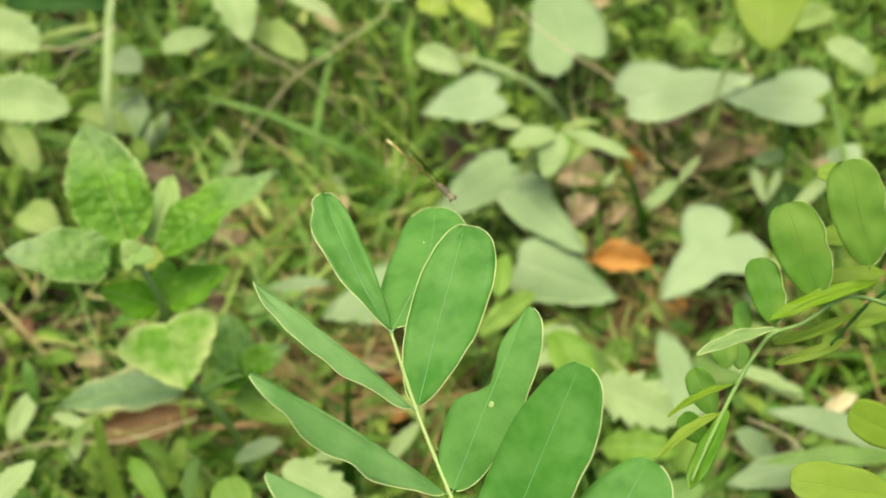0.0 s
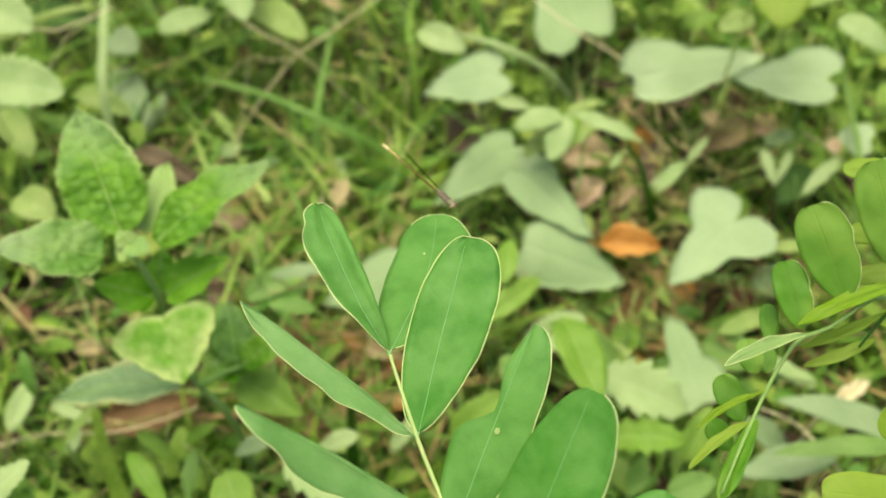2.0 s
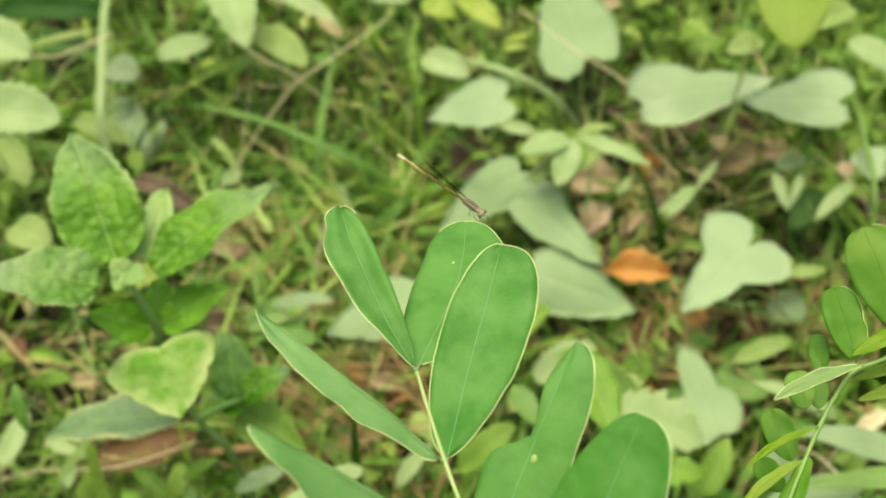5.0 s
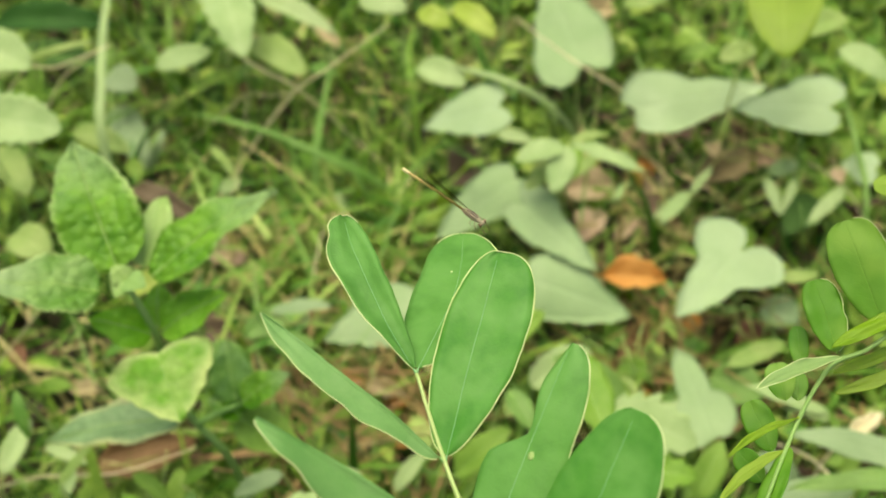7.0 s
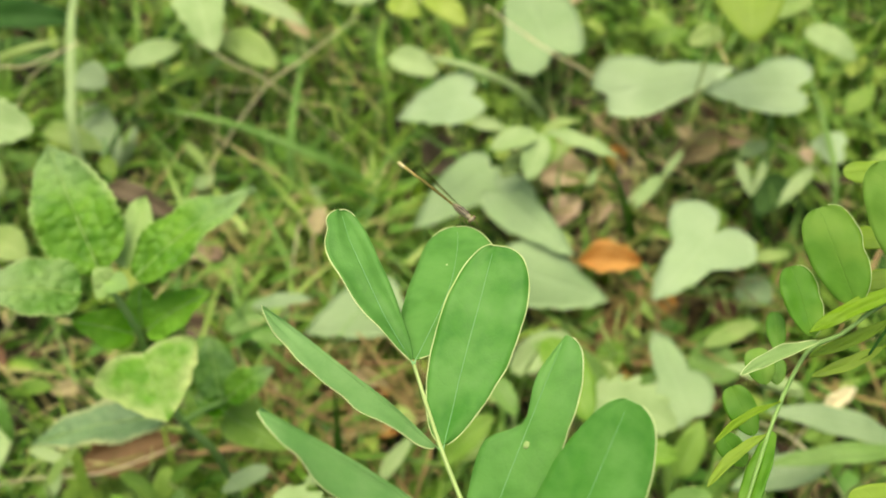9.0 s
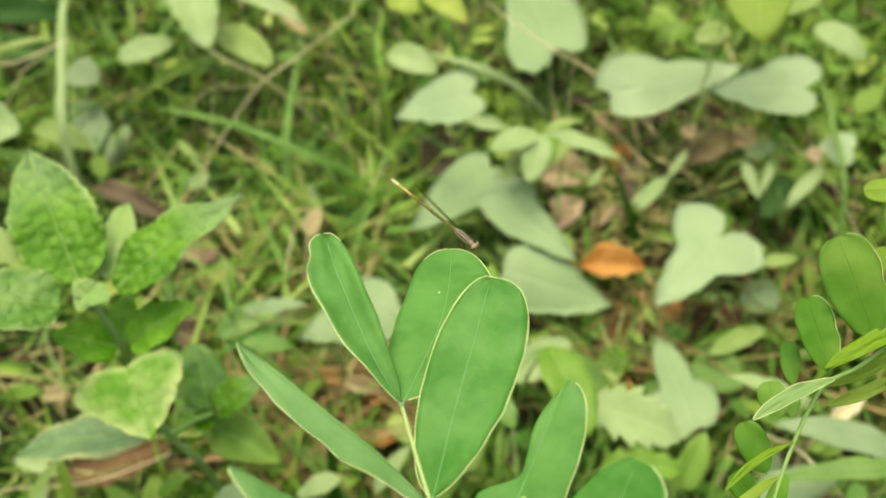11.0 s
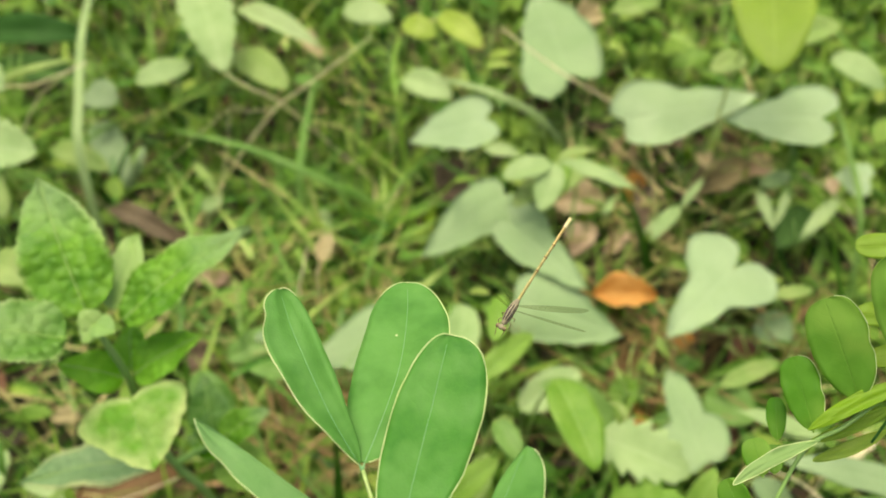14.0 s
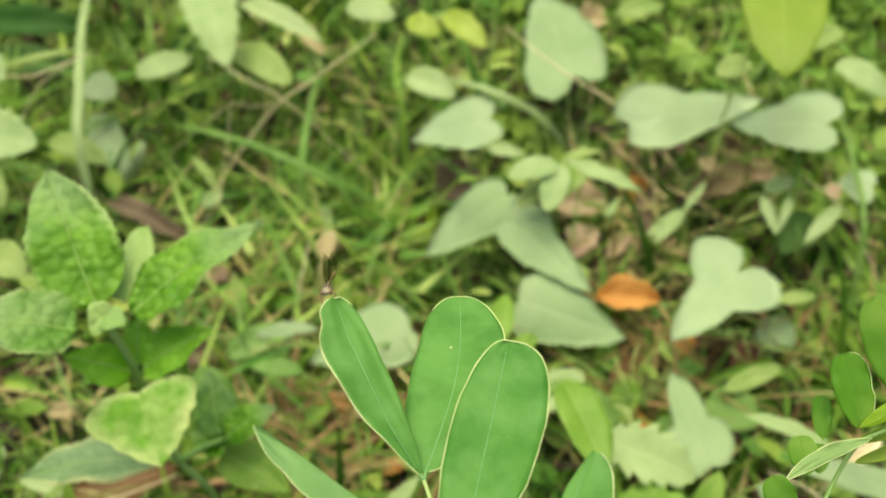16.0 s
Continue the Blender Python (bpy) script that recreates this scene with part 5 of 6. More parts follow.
weed_blade(weed, (-0.0938, 0.2382, 0.1467), (-0.1086, 0.2439, 0.1518), 0.0124, (0.21, -0.18, 0.97), 'mottled')
weed_blade(weed, (-0.1201, 0.2377, 0.2432), (-0.1244, 0.2407, 0.2484), 0.0092, (0.01, -0.07, 1.00), 'pale_top')
weed_blade(weed, (-0.1198, 0.2371, 0.2440), (-0.1116, 0.2336, 0.2449), 0.0102, (0.01, -0.07, 1.00), 'pale_top')
weed_blade(weed, (-0.1198, 0.2371, 0.2440), (-0.1229, 0.2306, 0.2424), 0.0082, (0.01, -0.15, 0.93), 'pale_top')
weed_stem = [(-0.1218, 0.2401, 0.2386), (-0.1157, 0.2351, 0.2170), (-0.1166, 0.2348, 0.1903), (-0.1123, 0.2313, 0.1541), (-0.1013, 0.2294, 0.1194), (-0.1124, 0.2574, -0.0100)]
weed_branch = [(-0.1111, 0.2300, 0.1530), (-0.1025, 0.2366, 0.1520), (-0.0938, 0.2419, 0.1500)]
part("stem", tube_mesh(weed_stem, [0.0012, 0.0014, 0.0015, 0.0016, 0.0018, 0.002], 8), "rachis_side", weed)
part("branch", tube_mesh(weed_branch, [0.0017, 0.0015, 0.0012], 7), "rachis_side", weed)


# ---- the near senna fronds ----
# for each half: where it is widest, how full it is, its share of the width; then the part of the pale rim that is
# drawn, the edge catching light
LEAFLETS = {
    "tongue": ((0.70, 1.32, 0.97), (0.60, 1.10, 0.74), "l tip"),
    "back_oval": ((0.50, 0.95, 0.90), (0.57, 0.98, 0.97), "tip r"),
    "front_oval": ((0.50, 0.95, 0.72), (0.67, 1.02, 0.98), "lr"),
    "notched": ((0.34, 1.15, 0.86), (0.55, 0.90, 0.95), "r"),
    "acute": ((0.52, 1.30, 1.0), (0.45, 1.2, 0.16), "l"),
    "oval": ((0.46, 0.95, 0.90), (0.62, 0.95, 0.95), "r"),
    "waisted": ((0.60, 0.85, 0.95), (0.60, 0.80, 1.0), "r"),
    "blunt": ((0.60, 0.90, 0.95), (0.60, 0.90, 0.95), "r"),
    "edge_on": ((0.50, 1.25, 0.8), (0.50, 1.25, 1.0), "lr"),
}


def senna_leaflet(parent, base, tip, width, normal, shape, material="senna", sway=0.0):
    COUNT[0] += 1
    nu, nv = 36, 6
    m, length = base_of(base, tip, normal)
    start = 0.03
    inner = m @ Matrix.Translation((0, start * length, 0))
    near = material in ("senna", "senna_sheen")
    left, right, shown = LEAFLETS[shape]
    me = blade_mesh((shape, left, right), length * (1 - start), width, 0.015 if shape == "acute" else 0.05, 0.015, 0.022 if shape in ("tongue", "acute") or not near else 0.016, 0.0002, nu, nv,
                    COUNT[0] * 0.37, 0.0, (left[2], right[2]), sway)
    b = part("leaflet", me, material, parent, place=inner)
    rim, mid = rim_points(me, nu, nv)
    edges = {"l": rim[:nu + 1], "r": rim[nu + 1:], "lr": rim, "l tip": rim[:nu + 8], "tip r": rim[nu - 8:]}[shown]
    thick = [(0.00014 if near else 0.00010) * (0.9 + 0.5 * noise.noise((i * 0.31, COUNT[0] * 2.1, 0.5))) for i in range(len(edges))]
    if near or shape == "waisted" or material == "senna_pale":
        part("margin", tube_mesh(edges, thick, 5, 2), "margin", b, "pale yellow leaf margin")
    mid = [Vector((0, -start * length, 0))] + mid[1:-4:3]
    thin = 0.00011 if near else 0.00008
    part("midrib", tube_mesh([p + Vector((0.00012 * noise.noise((i * 0.9, COUNT[0], 3.3)), 0, 0.00002)) for i, p in enumerate(mid)], [0.0004] + [thin * (1 - 0.75 * i / len(mid)) for i in range(len(mid) - 1)], 5, 3),
         "midrib" if material == "senna" else material, b)
    return b


def ellipsoid_mesh(rx, ry, rz, nu=12, nv=16):
    verts = [(rx * math.sin(math.pi * i / nu) * math.cos(2 * math.pi * j / nv), ry * math.cos(math.pi * i / nu), rz * math.sin(math.pi * i / nu) * math.sin(2 * math.pi * j / nv))
             for i in range(nu + 1) for j in range(nv)]
    faces = [(i * nv + j, i * nv + (j + 1) % nv, (i + 1) * nv + (j + 1) % nv, (i + 1) * nv + j) for i in range(nu) for j in range(nv)]
    return make_mesh("round", verts, faces)


def blemish(leaflet, x, y, size, material, label):
    """A small raised speck on the face of a leaflet."""
    spot = min(leaflet.data.vertices, key=lambda v: (v.co.x - x) ** 2 + (v.co.y - y) ** 2 - v.co.z * 1e-3)
    part("blemish", ellipsoid_mesh(size, size * 1.3, size * 0.3, 8, 10), material, leaflet, label, Matrix.Translation((x, y, spot.co.z + 0.0001)))


senna = new("senna_plant")
senna.empty_display_size = 0.01
tagged(senna, "green senna frond with rounded pale-edged leaflets", "plant", "senna plants")
near_senna = senna
senna_leaflet(senna, (-0.0000, -0.0000, -0.0000), (-0.0167, 0.0334, -0.0119), 0.0126, (0.30, 0.55, 0.78), "tongue", sway=-0.045)
leaf = senna_leaflet(senna, (-0.0000, -0.0000, -0.0000), (0.0088, 0.0323, -0.0374), 0.0205, (-0.10, 0.75, 0.65), "back_oval", sway=0.055)
blemish(leaf, 0.0006, 0.0320, 0.00026, 'margin', 'tiny white speck')
senna_leaflet(senna, (0.0057, -0.0167, 0.0053), (0.0168, 0.0248, -0.0058), 0.0202, (-0.15, 0.30, 0.95), "front_oval")
senna_leaflet(senna, (0.0057, -0.0167, 0.0053), (-0.0298, 0.0119, 0.0067), 0.0098, (0.20, 0.55, 0.80), "acute", 'senna_sheen')
senna_leaflet(senna, (0.0130, -0.0336, 0.0124), (-0.0248, -0.0062, 0.0316), 0.0126, (0.20, 0.55, 0.80), "acute", 'senna_sheen')
leaf = senna_leaflet(senna, (0.0130, -0.0336, 0.0124), (0.0302, 0.0060, 0.0063), 0.0165, (-0.30, 0.30, 0.90), "notched")
blemish(leaf, 0.0011, 0.0194, 0.0006, 'pale_top', 'small pale yellow spot')
senna_leaflet(senna, (0.0200, -0.0506, 0.0200), (0.0394, -0.0055, 0.0244), 0.0195, (-0.30, 0.30, 0.90), "oval")
senna_leaflet(senna, (0.0200, -0.0506, 0.0200), (-0.0211, -0.0244, 0.0353), 0.017, (0.20, 0.60, 0.77), "acute", 'senna_sheen')
senna_leaflet(senna, (0.0270, -0.0676, 0.0275), (0.0525, -0.0244, 0.0236), 0.021, (-0.30, 0.35, 0.90), "oval")
senna_rachis = [(-0.0000, -0.0000, -0.0000), (0.0057, -0.0167, 0.0053), (0.0130, -0.0336, 0.0124), (0.0200, -0.0506, 0.0200), (0.0270, -0.0676, 0.0275), (0.0306, -0.0949, 0.0101), (0.0382, -0.1845, -0.0929), (0.0287, -0.2915, -0.2653)]
part("rachis", tube_mesh(senna_rachis, [0.00036, 0.00044, 0.0005, 0.00055, 0.00065, 0.0009, 0.0016, 0.0024], 8, 5), "rachis", senna)

senna = new("senna_plant")
senna.empty_display_size = 0.01
tagged(senna, "drooping senna frond with backlit-lime leaflets seen partly edge-on", "plant", "senna plants")
side_senna = senna
senna_leaflet(senna, (0.0124, -0.0102, 0.0096), (0.0043, 0.0139, 0.0090), 0.0140, (-0.19, 0.14, 0.97), "waisted", 'senna_light')
senna_leaflet(senna, (0.0018, -0.0171, 0.0094), (-0.0019, 0.0001, 0.0063), 0.0093, (-0.09, 0.14, 0.99), "waisted", 'senna_light')
senna_leaflet(senna, (-0.0045, -0.0208, 0.0033), (-0.0042, -0.0108, 0.0008), 0.0049, (-0.33, 0.03, 0.94), "blunt", 'senna_light')
senna_leaflet(senna, (-0.0093, -0.0282, 0.0070), (-0.0108, -0.0195, 0.0045), 0.0071, (-0.14, 0.04, 0.99), "blunt", 'senna_light')
senna_leaflet(senna, (-0.0059, -0.0283, 0.0050), (-0.0048, -0.0219, 0.0023), 0.0049, (-0.33, 0.03, 0.94), "blunt", 'senna_light')
senna_leaflet(senna, (-0.0138, -0.0397, 0.0105), (-0.0178, -0.0282, 0.0071), 0.0075, (-0.19, 0.04, 0.98), "blunt", 'senna_light')
senna_leaflet(senna, (-0.0166, -0.0461, 0.0122), (-0.0210, -0.0396, 0.0086), 0.0064, (-0.33, 0.03, 0.94), "blunt", 'senna_light')
senna_leaflet(senna, (0.0234, -0.0025, 0.0139), (0.0172, 0.0242, 0.0153), 0.0137, (-0.24, 0.13, 0.96), "waisted", 'senna_light')
senna_leaflet(senna, (0.0330, 0.0239, -0.0029), (0.0172, 0.0241, -0.0047), 0.0068, (-0.31, 0.39, 0.87), "blunt", 'senna_backlit')
senna_leaflet(senna, (0.0335, 0.0074, -0.0038), (0.0177, 0.0073, -0.0056), 0.0068, (-0.31, 0.39, 0.87), "blunt", 'senna_backlit')
senna_leaflet(senna, (0.0353, -0.0018, -0.0043), (0.0199, -0.0041, -0.0062), 0.0059, (-0.31, 0.39, 0.87), "blunt", 'senna_backlit')
senna_leaflet(senna, (0.0274, -0.0051, 0.0097), (-0.0007, -0.0157, 0.0125), 0.0047, (-0.30, 0.46, 0.84), "edge_on", 'senna_backlit', sway=0.03)
senna_leaflet(senna, (0.0244, -0.0132, 0.0023), (0.0035, -0.0216, 0.0022), 0.0037, (-0.30, 0.46, 0.84), "edge_on", 'senna_backlit', sway=-0.04)
senna_leaflet(senna, (0.0232, -0.0196, 0.0010), (0.0046, -0.0267, 0.0009), 0.0038, (-0.30, 0.46, 0.84), "edge_on", 'senna_backlit', sway=-0.04)
senna_leaflet(senna, (0.0385, -0.0094, 0.0013), (0.0235, -0.0157, 0.0012), 0.0064, (-0.30, 0.46, 0.84), "blunt", 'senna_backlit')
senna_leaflet(senna, (0.0011, -0.0176, 0.0144), (-0.0205, -0.0246, 0.0214), 0.0035, (-0.29, 0.52, 0.80), "edge_on", 'senna_pale', sway=0.04)
senna_leaflet(senna, (-0.0097, -0.0311, 0.0159), (-0.0278, -0.0390, 0.0237), 0.0020, (-0.29, 0.52, 0.80), "edge_on", 'senna_backlit', sway=0.05)
senna_leaflet(senna, (-0.0132, -0.0378, 0.0176), (-0.0300, -0.0480, 0.0253), 0.0029, (-0.29, 0.52, 0.80), "edge_on", 'senna_backlit', sway=0.05)
senna_leaflet(senna, (-0.0124, -0.0368, 0.0176), (-0.0231, -0.0546, 0.0279), 0.0060, (-0.70, 0.01, 0.71), "oval", 'senna_light')
senna_leaflet(senna, (0.0255, -0.0553, 0.0282), (-0.0018, -0.0516, 0.0307), 0.0114, (-0.31, 0.39, 0.87), "blunt", 'senna_backlit')
senna_leaflet(senna, (0.0326, -0.0442, 0.0136), (0.0172, -0.0369, 0.0162), 0.0108, (-0.32, 0.31, 0.90), "blunt", 'senna_backlit')
senna_rachis = [(-0.0230, -0.0530, 0.0275), (-0.0183, -0.0450, 0.0233), (-0.0133, -0.0377, 0.0181), (-0.0087, -0.0305, 0.0149), (-0.0042, -0.0240, 0.0127), (0.0005, -0.0190, 0.0113), (0.0082, -0.0163, 0.0094), (0.0242, -0.0091, 0.0075), (0.0480, -0.0283, -0.0100), (0.0704, -0.1225, -0.1013), (0.0839, -0.2647, -0.2547)]
part("rachis", tube_mesh(senna_rachis, [0.0003, 0.0004, 0.00045, 0.0005, 0.0005, 0.0005, 0.0005, 0.0005, 0.0008, 0.0014, 0.002], 8, 4), "rachis_side", senna)
part("petiole", tube_mesh([(0.0170, -0.0214, 0.0050), (0.0224, -0.0164, 0.0022), (0.0293, -0.0102, -0.0006), (0.0412, -0.0027, -0.0044)], [0.0003, 0.0004, 0.0005, 0.0006], 7, 3), "dark", senna, "thin shade-dark green petiole")


# ---- the damselfly ----
def wing_mesh(length=0.0155, chord=0.0026):
    verts, uvs = [], []
    n, w = 14, 4
    for i in range(n + 1):
        u = i / n
        c = chord * (0.10 + 0.95 * math.sin(math.pi * min(1.0, u * 0.80 + 0.02)) ** 0.9) if u < 0.98 else chord * 0.25
        for j in range(w + 1):
            v = j / w
            verts.append((u * length, (0.35 - v) * c, 0.00006 * math.sin(v * 9)))
            uvs.append((v, u))
    faces = [(i * (w + 1) + j, i * (w + 1) + j + 1, (i + 1) * (w + 1) + j + 1, (i + 1) * (w + 1) + j) for i in range(n) for j in range(w)]
    return make_mesh("wing", verts, faces, uvs)


def build_damselfly():
    fly = new("damselfly")
    thin = 0.86
    fly.empty_display_size = 0.005
    tagged(fly, "slender brown damselfly with a thin amber abdomen tipped in cream", "insect")
    head = part("head", ellipsoid_mesh(0.00075, 0.0006, 0.0006), "thorax", fly)
    for s in (-1, 1):
        part("eye", ellipsoid_mesh(0.00042, 0.00047, 0.0005), "eye", head, "reddish brown compound eye", Matrix.Translation((s * 0.0008, 0.0001, 0.0001)))
    thorax = part("thorax", tube_mesh([(0, -0.0006, 0), (0, -0.0016, 0.0001), (0, -0.0034, 0.0003), (0, -0.0054, 0.0002), (0, -0.0068, 0)], [r * thin for r in (0.0004, 0.00085, 0.00115, 0.00095, 0.0004)], 12), "thorax", fly)
    for s in (-1, 0, 1):
        rise = (0.00082, 0.00126, 0.00077) if s == 0 else (0.00066, 0.00103, 0.00063)
        part("stripe", tube_mesh([(s * 0.00040, -0.0014, rise[0]), (s * 0.00056, -0.0034, rise[1]), (s * 0.00036, -0.0058, rise[2])],
                                 [0.00010, 0.00021, 0.00013], 6), "thorax_dark", thorax, "dark thorax stripe")
    y = -0.0066
    steps = (0.0013, 0.0031, 0.0036, 0.0036, 0.0034, 0.0030, 0.0019, 0.0013, 0.0012)
    for i, d in enumerate(steps):
        col = "olive" if i < 5 else ("cream" if i > 6 else "amber")
        r0 = 0.00034 if i < 7 else 0.00046
        droop = lambda q: -0.0011 * ((-q - 0.0066) / 0.0224) ** 2
        seg = part("abdomen_segment", tube_mesh([(0, y, droop(y)), (0, y - d * 0.5, droop(y - d * 0.5)), (0, y - d, droop(y - d))], [r0, r0 * 0.9, r0 * 1.06], 9), col, fly)
        if 1 < i < 7:
            part("ring", tube_mesh([(0, y - d * 0.93, droop(y - d)), (0, y - d * 1.0, droop(y - d))], [r0 * 1.12, r0 * 1.12], 9), "ring", seg)
        y -= d
    for s in (-1, 1):
        part("cercus", tube_mesh([(s * 0.0002, y, -0.0011), (s * 0.0003, y - 0.0005, -0.0011)], [0.00014, 0.00006], 5), "cream", fly)
    for s in (-1, 1):
        for k, (y0, fx, fy) in enumerate(((-0.0014, 0.0009, 0.0012), (-0.0022, 0.0014, -0.0008), (-0.0030, 0.0015, -0.0032))):
            part("leg", tube_mesh([(s * 0.0005, y0, -0.0006), (s * fx, (y0 + fy) / 2, -0.0009), (s * fx * 0.75, fy, -0.0031)], [0.00012, 0.00009, 0.00006], 5), "leg", fly)
    wings = []
    shared = wing_mesh()
    for s in (1, -1):
        for k in (0, 1):
            wings.append((s, k, part("wing", shared, "wing", fly, "clear finely veined wing")))
    return fly, wings


damselfly, damselfly_wings = build_damselfly()


# ---- grass, herbs and litter ----
def free_height(x, y, h):
    for cx, cy, r, z in CLEAR:
        if (x - cx) ** 2 + (y - 0.02 - cy) ** 2 < r * r:
            return min(h, max(0.012, z * 0.55))
    return h


def bare(x, y):
    return any((x - cx) ** 2 + (y - cy) ** 2 < r * r for cx, cy, r in BARE)


def strips(count, area, length, width, lean, seg, seed, height=None, density=None, twist=0.5, flat=0.0):
    """Many narrow blades, each a bent strip; arrays of vertices, faces and texture places."""
    rnd = random.Random(seed)
    verts, faces, uvs = [], [], []
    (x0, x1), (y0, y1) = area
    while count > 0:
        x, y = rnd.uniform(x0, x1), rnd.uniform(y0, y1)
        if density and noise.noise((x * density, y * density, seed * 0.7)) < rnd.uniform(-0.55, 0.35):
            continue
        if not flat and bare(x, y) and rnd.random() < 0.85:
            continue
        count -= 1
        l = rnd.uniform(*length) * rnd.choice((0.7, 1.0, 1.0, 1.25))
        w = rnd.uniform(*width)
        a = rnd.uniform(0, 2 * math.pi)
        tilt = rnd.uniform(*lean)
        l = free_height(x, y, l) if not flat else l
        d = Vector((math.cos(a), math.sin(a), 0))
        s = Vector((-d.y, d.x, 0))
        p = Vector((x, y, ground_height(x, y) - 0.002 + (rnd.uniform(0, flat) if flat else 0)))
        n0 = len(verts)
        bend = rnd.uniform(0.2, 0.9) * (0.25 if flat else 1)
        side_turn = rnd.uniform(-twist, twist)
        for i in range(seg + 1):
            u = i / seg
            hw = w / 2 * (1 - u ** 1.6) + 0.0001
            t = s * math.cos(side_turn * u) + Vector((0, 0, 1)) * math.sin(side_turn * u)
            verts.append(p - t * hw)
            verts.append(p + t * hw)
            uvs += [(0, u), (1, u)]
            ang = tilt + bend * u
            p = p + (d * math.sin(ang) + Vector((0, 0, 1)) * math.cos(ang)) * (l / seg)
            if p.z < ground_height(p.x, p.y) + 0.001:
                p.z = ground_height(p.x, p.y) + 0.001 + rnd.uniform(0, 0.004)
        for i in range(seg):
            b = n0 + 2 * i
            faces.append((b, b + 1, b + 3, b + 2))
    return verts, faces, uvs


def stuff(name, label, category, material, data):
    ob = new(name, make_mesh(name, *data))
    ob.data.materials.append(MAT[material])
    return tagged(ob, label, category, kind="stuff")


def oval_leaves(count, area, size, seed, height, density=5.0):
    """Small oval leaves on short stems, in clumps."""
    rnd = random.Random(seed)
    verts, faces, uvs = [], [], []
    (x0, x1), (y0, y1) = area
    while count > 0:
        x, y = rnd.uniform(x0, x1), rnd.uniform(y0, y1)
        if noise.noise((x * density, y * density, seed)) < rnd.uniform(-0.3, 0.3):
            continue
        count -= 1
        l = rnd.uniform(*size)
        h = free_height(x, y, rnd.uniform(*height))
        a, up = rnd.uniform(0, 2 * math.pi), rnd.uniform(-0.3, 0.75)
        d = Vector((math.cos(a) * math.cos(up), math.sin(a) * math.cos(up), math.sin(up)))
        s = Vector((-math.sin(a), math.cos(a), rnd.uniform(-0.35, 0.35))).normalized()
        nrm = d.cross(s)
        b = Vector((x, y, ground_height(x, y) + h))
        w = l * rnd.uniform(0.28, 0.62)
        n0 = len(verts)
        for u, k in ((0.0, 0.05), (0.2, 0.75), (0.45, 1.0), (0.72, 0.72), (1.0, 0.04)):
            c = b + d * (l * u) - nrm * (l * 0.22 * u * u)
            verts += [c - s * (w / 2 * k) + nrm * (w * 0.12 * k), c, c + s * (w / 2 * k) + nrm * (w * 0.12 * k)]
            uvs += [(0, u), (0.5, u), (1, u)]
        for i in range(4):
            q = n0 + 3 * i
            faces += [(q, q + 1, q + 4, q + 3), (q + 1, q + 2, q + 5, q + 4)]
        q = len(verts)
        foot = Vector((x - d.x * 0.006, y - d.y * 0.006, ground_height(x, y) - 0.003))
        verts += [foot - s * 0.0004, foot + s * 0.0004, b + s * 0.0004, b - s * 0.0004]
        uvs += [(0, 0), (1, 0), (1, 1), (0, 1)]
        faces.append((q, q + 1, q + 2, q + 3))
    return verts, faces, uvs


NEAR = ((-0.55, 0.55), (0.08, 0.95))


# ---- grass tufts, herbs and seed heads that can be told apart ----
def strip_blade(length, width, bend, seg=6):
    """One arching grass blade with a shallow keel, rising along z and leaning to y."""
    verts, faces, uvs = [], [], []
    p, a = Vector((0, 0, 0)), 0.12
    for i in range(seg + 1):
        u = i / seg
        hw = width / 2 * (0.55 + 0.45 * min(1, u * 4)) * (1 - u ** 2.2) + 0.00012
        keel = Vector((0, -math.cos(a), math.sin(a))) * hw * 0.35
        verts += [p + Vector((-hw, 0, 0)) - keel, p, p + Vector((hw, 0, 0)) - keel]
        uvs += [(0, u), (0.5, u), (1, u)]
        p = p + Vector((0, math.sin(a), math.cos(a))) * (length / seg)
        a += bend / seg
    for i in range(seg):
        q = 3 * i
        faces += [(q, q + 1, q + 4, q + 3), (q + 1, q + 2, q + 5, q + 4)]
    return make_mesh("grass_blade", verts, faces, uvs)


BLADES = [strip_blade(l, w, b) for l, w, b in ((0.06, 0.0032, 1.0), (0.085, 0.0038, 1.5), (0.045, 0.0036, 0.7), (0.105, 0.0036, 1.9), (0.07, 0.0046, 1.3))]


BROAD = [strip_blade(l, w, b, 5) for l, w, b in ((0.038, 0.0062, 1.2), (0.050, 0.0072, 1.5), (0.030, 0.0060, 0.9), (0.060, 0.0066, 1.7), (0.042, 0.0080, 1.4))]


def build_grass_tuft(seed, material, label, blades=BLADES, tilt=(-32, -4)):
    rnd = random.Random(seed)
    e = tagged(new("grass_tuft"), label, "grass", "grass tufts")
    e.empty_display_size = 0.01
    for k in range(rnd.randint(7, 10)):
        me = blades[rnd.randrange(5)]
        a = rnd.uniform(0, 360)
        ob = new("blade", me)
        ob.parent = e
        if not me.materials:
            me.materials.append(MAT[material])
        ob.matrix_basis = pose(rnd.uniform(-0.008, 0.008), rnd.uniform(-0.008, 0.008), -0.004, rnd.uniform(*tilt), 0, a)
    return e


